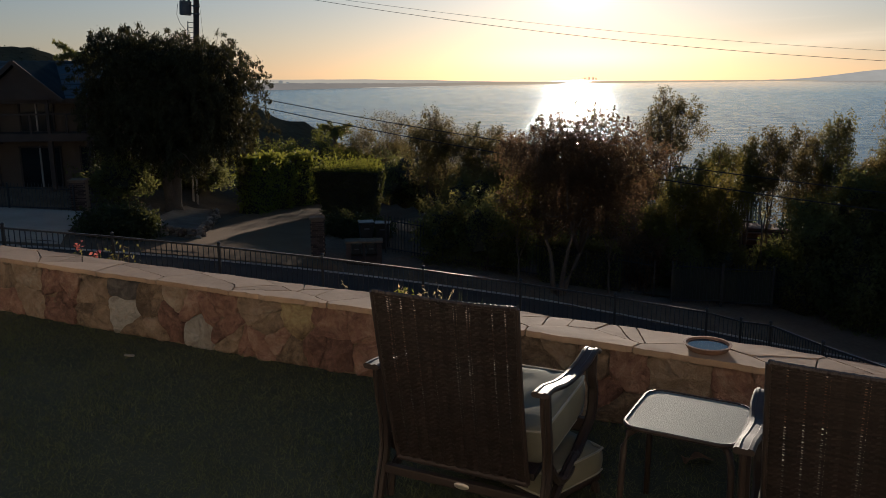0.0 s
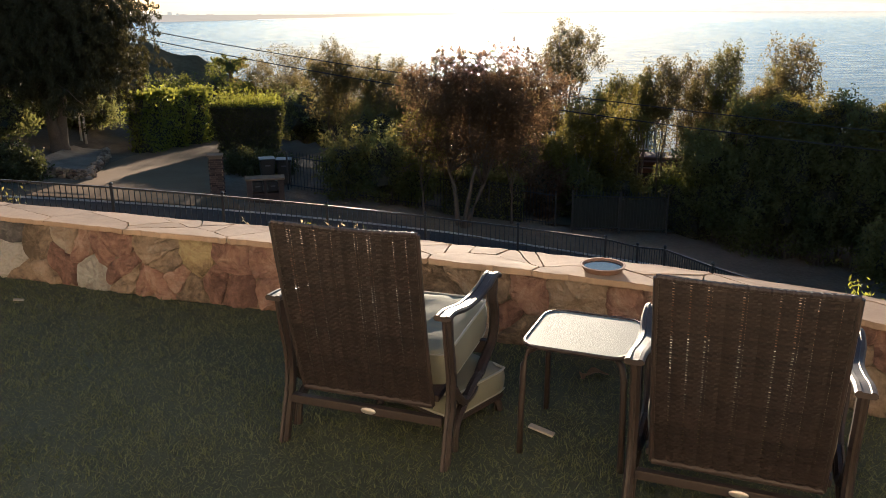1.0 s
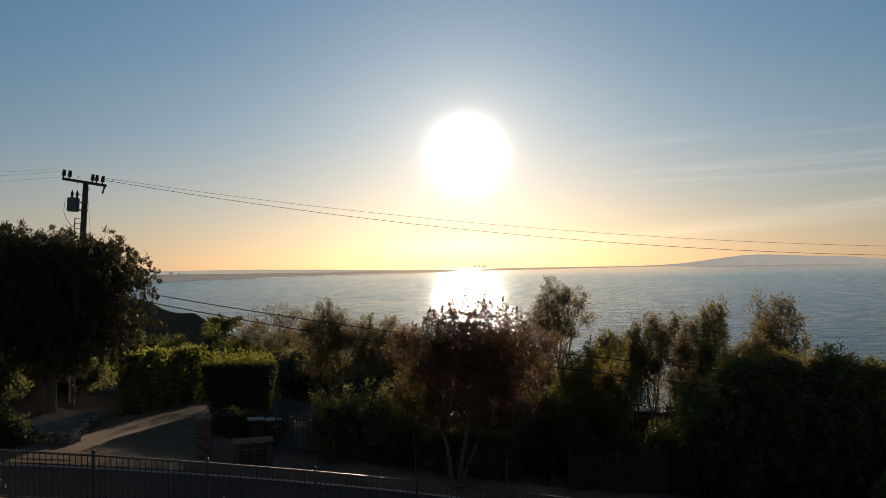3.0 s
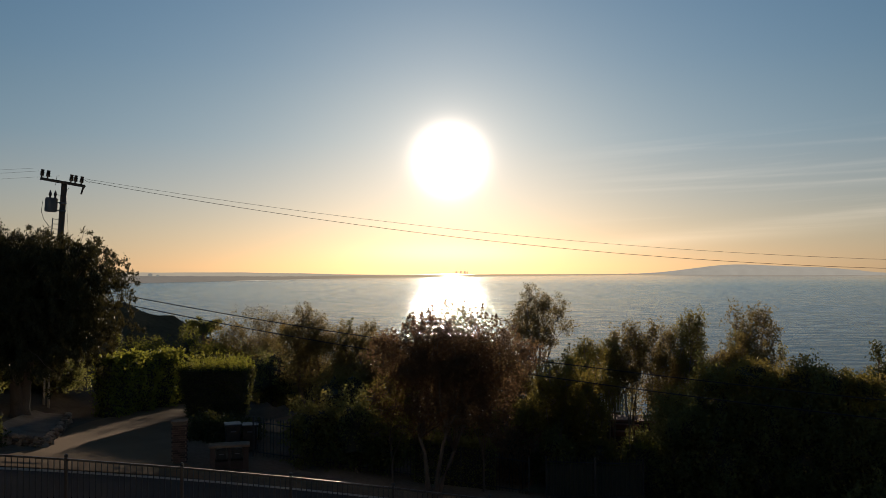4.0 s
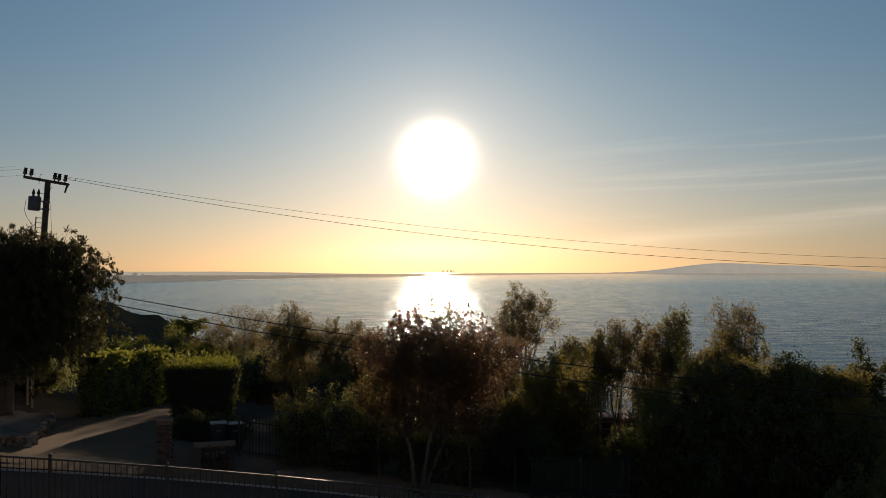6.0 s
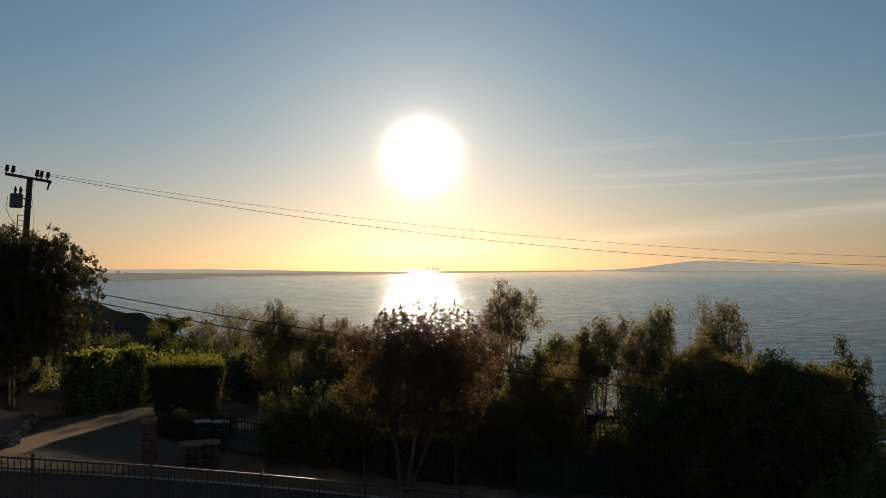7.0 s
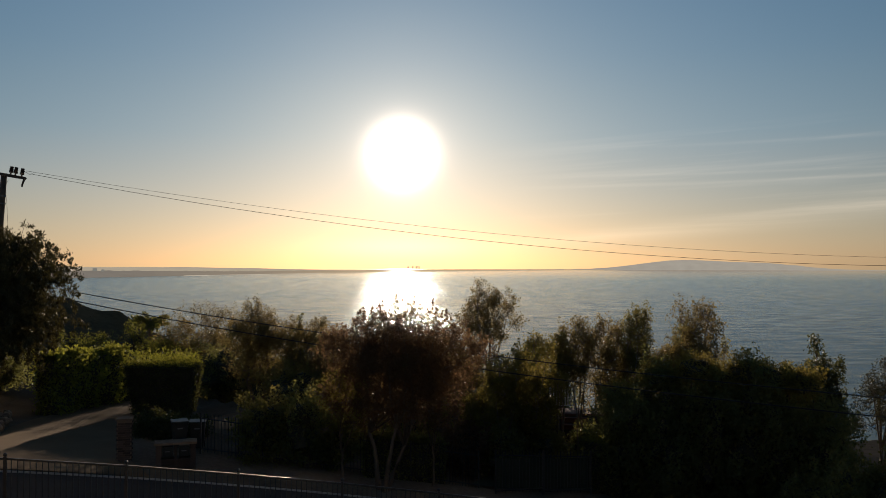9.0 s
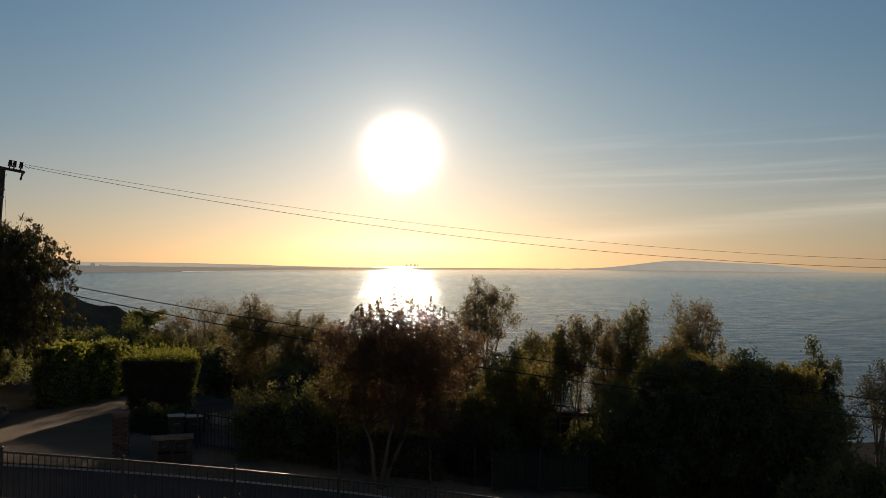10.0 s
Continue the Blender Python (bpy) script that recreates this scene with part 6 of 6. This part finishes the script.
for x, z, wd, ht in ((-9, 3.1, 1.6, 1.5), (-5, 3.1, 1.6, 1.5), (-1.0, 3.0, 1.3, 1.8), (2.2, 3.0, 1.6, 1.8), (4.6, 3.0, 1.4, 1.8), (-8, 0.95, 2.4, 1.9), (-3.5, 0.95, 2.4, 1.9), (0.8, 0.95, 2.2, 1.9), (4.0, 0.95, 2.2, 1.9), (7.0, 0.95, 1.8, 1.9), (9.4, 0.95, 1.2, 1.9), (7.0, 3.3, 1.5, 1.4), (9.3, 3.3, 0.9, 1.4)):
    win = part("window", box_bm((wd, 0.06, ht), (x, 0.09, z), 0.01), M_PANE, house, "dark glass")
    for dx in (-wd / 2, 0, wd / 2):
        part("window_frame", box_bm((0.07, 0.1, ht + 0.1), (x + dx, 0.05, z), 0.008), M_PALEWOOD if dx == 0 else M_DARKWOOD, win)
    for dz in (-ht / 2, ht / 2):
        part("window_frame", box_bm((wd + 0.1, 0.1, 0.07), (x, 0.045, z + dz), 0.008), M_DARKWOOD, win)


def iron_run(name, label, a, b, top_a, top_b, height, gap=0.125, spears=True):
    """A straight iron fence between two places; tops are heights above the sea plain."""
    f = thing(name, (a.x, a.y, 0), label, "fence")
    a3, b3 = Vector((0, 0, top_a)), Vector((b.x - a.x, b.y - a.y, top_b))
    L = (b3 - a3).length
    bm = bmesh.new()
    for h0, h1, r0, r1 in ((-height, 0.0, 0.012, 0.012), (0.0, 0.11, 0.022, 0.001)):
        bmesh.ops.create_cone(bm, cap_ends=True, segments=4, radius1=r0, radius2=r1, depth=h1 - h0, matrix=Matrix.Translation((0, 0, (h0 + h1) / 2)))
    me = bpy.data.meshes.new("picket")
    bm.to_mesh(me)
    bm.free()
    me.materials.append(M_IRON)
    n = int(L / gap)
    for k in range(n + 1):
        o = new("picket", me)
        o.parent = f
        o.location = a3.lerp(b3, k / n)
    for dz in (-0.12, -height + 0.12):
        mesh_object("rail", *tube([a3 + Vector((0, 0, dz)), b3 + Vector((0, 0, dz))], [0.02, 0.02], 4), M_IRON, f)
    m = max(1, round(L / 2.4))
    for k in range(m + 1):
        p = a3.lerp(b3, k / m)
        part("post", box_bm((0.06, 0.06, height + 0.15), (p.x, p.y, p.z - height / 2), 0.006), M_IRON, f)
    return f


a, b = at_sn(-24.0, 33.6), at_sn(-11.6, 33.9)
iron_run("house_fence", "black iron fence before the house forecourt", a, b, a.z + 1.05, b.z + 1.05, 1.0, 0.13)
a, b = at_sn(0.75, 31.6), at_sn(10.9, 29.6)
iron_run("garden_fence", "black iron spear-topped fence before the gardens", a, b, a.z + 1.45, b.z + 1.35, 1.35)
# two gate leaves backed with dark green mesh
for s0, n0, s1, n1, z0, z1 in ((11.35, 28.96, 13.17, 28.70, -5.21, -5.31), (13.21, 28.69, 15.05, 28.44, -5.31, -5.41)):
    a, b = at_sn(s0, n0), at_sn(s1, n1)
    zt = (z0 + z1) / 2
    gt = iron_run("metal_gate", "black iron gate leaf backed with dark green mesh", a, b, z0, z1, 1.5)
    run = Vector((b.x - a.x, b.y - a.y, 0))
    part("screen", box_bm((run.length, 0.012, 1.15), (run.x / 2 - 0.02, run.y / 2 + 0.05, zt - 0.78), 0.0, Matrix.Rotation(math.atan2(run.y, run.x), 4, "Z")), M_SCREEN, gt, "dark green privacy mesh")
    part("sill", box_bm((run.length, 0.05, 0.03), (run.x / 2, run.y / 2 - 0.03, zt - 1.40), 0.004, Matrix.Rotation(math.atan2(run.y, run.x), 4, "Z")), M_IRON, gt)

# brick pillars and the letterbox stand
def pillar(name, label, s, n, w, h, cap=True):
    p = at_sn(s, n)
    o = thing(name, (p.x, p.y, p.z), label, "pillar", turn=STREET)
    part("core", box_bm((w - 0.03, w - 0.03, h), (0, 0, h / 2)), M_MORTAR, o)
    rows = int(h / 0.075)
    me = bpy.data.meshes.new("brick")
    bm = box_bm((w / 2 - 0.008, 0.05, 0.065), (0, 0, 0), 0.004)
    bm.to_mesh(me)
    bm.free()
    me.materials.append(M_BRICK)
    for r in range(rows):
        for side in range(2):
            for k in range(2):
                b = new("brick", me)
                b.parent = o
                x = (k - 0.5) * w / 2 + (0.03 if r % 2 else -0.03)
                b.location = (x, (-1 if side == 0 else 1) * (w / 2 - 0.02), 0.04 + r * 0.075)
    if cap:
        part("cap", box_bm((w + 0.08, w + 0.08, 0.07), (0, 0, h + 0.035), 0.012), M_MORTAR, o)
    return o


pillar("gate_pillar", "dark brick gate pillar beside the driveway", -1.75, 29.6, 0.46, 1.42)
pillar("gate_pillar", "tan brick pillar at the end of the house fence", -11.5, 34.3, 0.6, 1.25)
p = at_sn(-0.1, 29.2)
stand = thing("letterbox_stand", (p.x, p.y, p.z), "brick letterbox stand with a weathered slab and two dark boxes", "letterbox", turn=STREET)
for x in (-0.55, 0.0, 0.55):
    part("pier", box_bm((0.18 if x else 0.10, 0.5, 0.85), (x, 0, 0.42), 0.01), M_BRICK, stand)
part("base", box_bm((1.28, 0.5, 0.38), (0, 0.02, 0.18), 0.01), M_BRICK, stand)
part("slab", box_bm((1.36, 0.62, 0.07), (0, 0, 0.88), 0.012), M_MORTAR, stand, "weathered concrete slab")
for x in (-0.26, 0.26):
    bx = part("letterbox", box_bm((0.34, 0.4, 0.36), (x, -0.02, 0.60), 0.03), M_PLASTIC, stand, "dark metal letterbox")
    part("flap", box_bm((0.28, 0.015, 0.30), (x, -0.225, 0.60), 0.008), M_PLASTIC, bx)
    part("plate", box_bm((0.16, 0.008, 0.03), (x, -0.238, 0.62)), M_STEEL, bx)


def bin_at(s, n, turn):
    p = at_sn(s, n)
    o = thing("wheelie_bin", (p.x, p.y, p.z), "black plastic wheeled rubbish bin with a domed lid", "bin", "rubbish bins by the driveway", turn=STREET + turn)
    bm = box_bm((0.56, 0.62, 0.92), (0, 0, 0.52), 0.03)
    for v in bm.verts:
        k = 0.80 + 0.2 * (v.co.z - 0.06) / 0.92
        v.co.x *= k
        v.co.y *= k
    part("body", bm, M_PLASTIC, o)
    lid = box_bm((0.62, 0.70, 0.09), (0, -0.02, 1.02), 0.035)
    part("lid", lid, M_PLASTIC, o, "glossy black lid")
    part("handle", box_bm((0.42, 0.05, 0.05), (0, 0.38, 0.98), 0.015), M_PLASTIC, o)
    part("plate", box_bm((0.2, 0.01, 0.05), (0, -0.315, 0.80)), M_STEEL, o)
    for x in (-0.24, 0.24):
        bm = bmesh.new()
        bmesh.ops.create_cone(bm, cap_ends=True, segments=16, radius1=0.11, radius2=0.11, depth=0.05, matrix=Matrix.Translation((x, 0.26, 0.11)) @ Matrix.Rotation(radians(90), 4, "Y"))
        part("wheel", bm, M_PLASTIC, o)


bin_at(0.0, 32.3, 6)
bin_at(0.66, 32.6, -5)

# deck with white rails at the garden's end, red steps up to it
dx, dy = 43 * math.sin(radians(12.1)), 43 * math.cos(radians(12.1))
deck = thing("garden_deck", (dx, dy, -7.47), "small red-stained garden deck with white railings", "deck", turn=-8)
part("platform", box_bm((2.6, 1.6, 0.12), (0.2, 0.9, 1.52), 0.01), M_DECKRED, deck)
for x in (-1.0, 1.4):
    for y in (0.2, 1.6):
        part("leg", box_bm((0.12, 0.12, 1.5), (x, y, 0.74), 0.008), M_DARKWOOD, deck)
# added dark panel, keeps bright ground from showing under the deck
part("skirt", box_bm((2.5, 0.04, 1.42), (0.2, 0.16, 0.76), 0.004), M_DARKWOOD, deck, "dark timber panel added to hide bright ground")
for k in range(2):
    part("step", box_bm((1.3, 0.32, 0.06), (0.05, 0.0 - k * 0.3, 1.38 - k * 0.30), 0.01), M_DECKRED, deck)
    part("riser", box_bm((1.3, 0.03, 0.26), (0.05, 0.12 - k * 0.3, 1.24 - k * 0.30), 0.004), M_DECKRED, deck)
rail = part("railing", box_bm((1.25, 0.06, 0.05), (-0.45, 1.55, 2.75), 0.008), M_WHITE, deck, "white painted railing")
part("bottom_rail", box_bm((1.25, 0.05, 0.05), (-0.45, 1.55, 1.75), 0.008), M_WHITE, rail)
for k in range(9):
    part("baluster", box_bm((0.045, 0.045, 1.0), (-1.05 + k * 0.15, 1.55, 2.25), 0.004), M_WHITE, rail)
for x in (-1.1, 0.2, 1.3):
    part("rail_post", box_bm((0.09, 0.09, 1.35), (x, 1.55, 2.2), 0.008), M_WHITE if x < 1 else M_DARKWOOD, deck)

# lawn behind the gate
sheet("garden_lawn", [(10.5, 29.6), (14.0, 34.0), (17.0, 38.0)], [(16.5, 29.6), (19.0, 34.0), (21.0, 38.0)], 0.09, M_LAWN, "small shaded garden lawn behind the gate", "lawn")


# rocks round the big tree and its bed
def rock(parent, name, at, size, seed):
    bm = bmesh.new()
    bmesh.ops.create_icosphere(bm, subdivisions=2, radius=1)
    for v in bm.verts:
        k = 1 + 0.5 * noise.noise(v.co * 1.2 + Vector((seed * 3.1, 0, 0))) + 0.25 * noise.noise(v.co * 3.1 + Vector((0, seed * 1.7, 0)))
        k = min(k, 1.12)
        k = round(k * 7) / 7
        v.co = Vector((v.co.x * size[0] * k, v.co.y * size[1] * k, v.co.z * size[2] * k))
    bmesh.ops.translate(bm, vec=at, verts=bm.verts)
    return part(name, bm, M_ROCK, parent)


rng = np.random.default_rng(77)
border = thing("stone_border", tuple(at_sn(-6.4, 31.0)), "low border of pale rough rocks round the tree bed", "stone border")
o = Vector(border.location)
k = 0
for (s0, n0), (s1, n1), cnt in (((-8.6, 31.7), (-6.3, 31.3), 15), ((-6.3, 31.3), (-6.6, 36.0), 20), ((-6.6, 36.0), (-6.9, 38.6), 9)):
    for q in np.linspace(0, 1, cnt):
        for lay in (0, 1, 2):
            w = rng.uniform(0.09, 0.17)
            p = at_sn(s0 + (s1 - s0) * q + rng.normal() * 0.05, n0 + (n1 - n0) * q + rng.normal() * 0.05, 0.07 + 0.12 * lay)
            rock(border, "rock", p - o, (w, w * rng.uniform(0.7, 1.1), w * rng.uniform(0.45, 0.8)), k)
            k += 1
sheet("gravel_bed", [(-8.5, 31.8), (-8.4, 35.0), (-8.2, 38.4)], [(-6.4, 31.4), (-6.7, 35.0), (-7.0, 38.4)], 0.26, M_GRAVEL, "pale dusty gravel bed inside the rock border", "gravel")
for s, n, w, h, lb in ((-8.32, 32.6, 0.22, 0.55, "upright white rock catching the sun"), (-8.1, 32.2, 0.34, 0.4, "rounded pale boulder in the tree bed"), (-9.0, 31.6, 0.4, 0.3, "grey boulder beside the forecourt")):
    p = at_sn(s, n)
    b = thing("boulder", tuple(p), lb, "rock")
    rock(b, "stone", Vector((0, 0, h * 0.6)), (w, w * 0.8, h), 3 + n)
for s, n, h in ((-8.17, 40.9, 1.75), (-8.45, 41.3, 1.6)):
    p = at_sn(s, n)
    tagged(mesh_object("garden_post", *tube([p + Vector((0, 0, -0.1)), p + Vector((0.02, 0, h * 0.5)), p + Vector((0, 0, h))], [0.06, 0.055, 0.05], 8), M_PALEWOOD), "pale upright post beneath the tree", "post")


# plants on the bank below the wall
def blades(name, label, at, count, height, spread, material, seed, plume=None):
    """A tuft of arching blades, with feathery plumes where it flowers."""
    rng = np.random.default_rng(seed)
    h = thing(name, at, label, "grass tuft")
    t = rng.uniform(0, 2 * math.pi, count)
    r = np.abs(rng.normal(size=count)) * spread
    L = height * rng.uniform(0.6, 1.1, count)
    base = np.stack([np.cos(t) * 0.06, np.sin(t) * 0.06, np.zeros(count)], 1)
    tip = np.stack([np.cos(t) * r, np.sin(t) * r, L], 1)
    mid = (base + tip) / 2 + np.stack([-np.cos(t) * r * 0.2, -np.sin(t) * r * 0.2, L * 0.08], 1)
    side = np.stack([-np.sin(t), np.cos(t), np.zeros(count)], 1) * 0.006
    q = np.concatenate([np.stack([base - side, base + side, mid + side, mid - side], 1), np.stack([mid - side, mid + side, tip + side * 0.2, tip - side * 0.2], 1)])
    quads_object("blades", q, material, h)
    if plume is not None:
        pick = rng.choice(count, size=max(3, count // 9), replace=False)
        pts = np.concatenate([tip[i] + np.array([np.cos(t[i]), np.sin(t[i]), 0.9]) * u * 0.16 + rng.normal(size=3) * 0.008 for i in pick for u in np.linspace(-0.4, 0.8, 16)]).reshape(-1, 3)
        quads_object("plumes", leaf_quads(rng, pts, 0.05, 0.012, -0.5), plume, h, "pale feathery plumes")
    return h


def on_bank(az, d):
    x, y = d * math.sin(radians(az)), d * math.cos(radians(az))
    return x, y, land(x, y)


def bank_shrub(az, d, top, width, m, seed, label):
    bush("shrub", label, az, d, top, width, m, seed, clumps=240, per=58, clump_r=0.13, leaf_size=(0.055, 0.018), stems=9, droop=-0.9)


for az, d, top, width, seed in ((-19.6, 9.0, -0.66, 1.1, 91), (-17.9, 9.2, -0.80, 1.0, 92), (-11.2, 8.6, -0.65, 1.05, 93), (-12.6, 8.8, -0.85, 0.9, 94), (-9.2, 8.4, -0.75, 1.0, 95)):
    bank_shrub(az, d, top, width, M_LEAF_BRIGHT, seed, "leafy yellow-green plant on the bank below the wall")
bank_shrub(26.1, 7.4, -0.50, 0.32, M_LEAF_BRIGHT, 96, "small bright green plant beside the wall")
bank_shrub(28.2, 7.8, -0.72, 0.5, M_LEAF_BRIGHT, 97, "small bright green plant beside the wall")
for k, (az, d) in enumerate(((-15.8, 8.0), (-14.6, 8.3), (-13.5, 8.0), (-11.7, 8.2), (-9.9, 8.0), (-9.0, 7.8), (-7.6, 7.9), (-16.8, 8.6))):
    p = on_bank(az, d)
    need = (1.72 - d * math.tan(radians(16.1))) - p[2]
    blades("fountain_grass", "arching fountain grass with pale plumes on the bank", p, 90, need, 0.22, M_GRASS, 200 + k, M_STRAW)
for az, d, top, seed in ((-33.0, 12.0, -0.62, 301), (-31.6, 12.2, -0.62, 302), (-34.6, 12.0, -0.5, 303)):
    x, y, z = on_bank(az, d)
    rng = np.random.default_rng(seed)
    h = thing("flowering_shrub", (x, y, z), "spindly shrub with pink-red flowers on the bank", "shrub")
    tips = []
    for k in range(11):
        t = rng.uniform(0, 6.28)
        e = Vector((math.cos(t) * rng.uniform(0.1, 0.45), math.sin(t) * 0.35, (top - z) * rng.uniform(0.75, 1.0)))
        mesh_object("stem", *tube([(0, 0, 0), e * 0.5 + Vector((0.03, 0, 0.08)), e], [0.012, 0.009, 0.004], 5), M_BARK, h)
        tips.append(np.array(e))
    pts = np.concatenate([c + rng.normal(size=(16, 3)) * 0.10 for c in tips])
    quads_object("leaves", leaf_quads(rng, pts - np.array([0, 0, 0.15]), 0.07, 0.028, 0.2), M_LEAF_OLIVE, h)
    for c in tips[:3]:
        quads_object("bloom", leaf_quads(rng, c + rng.normal(size=(9, 3)) * 0.03, 0.06, 0.045, 0.0), M_FLOWER, h, "pink-red flower")
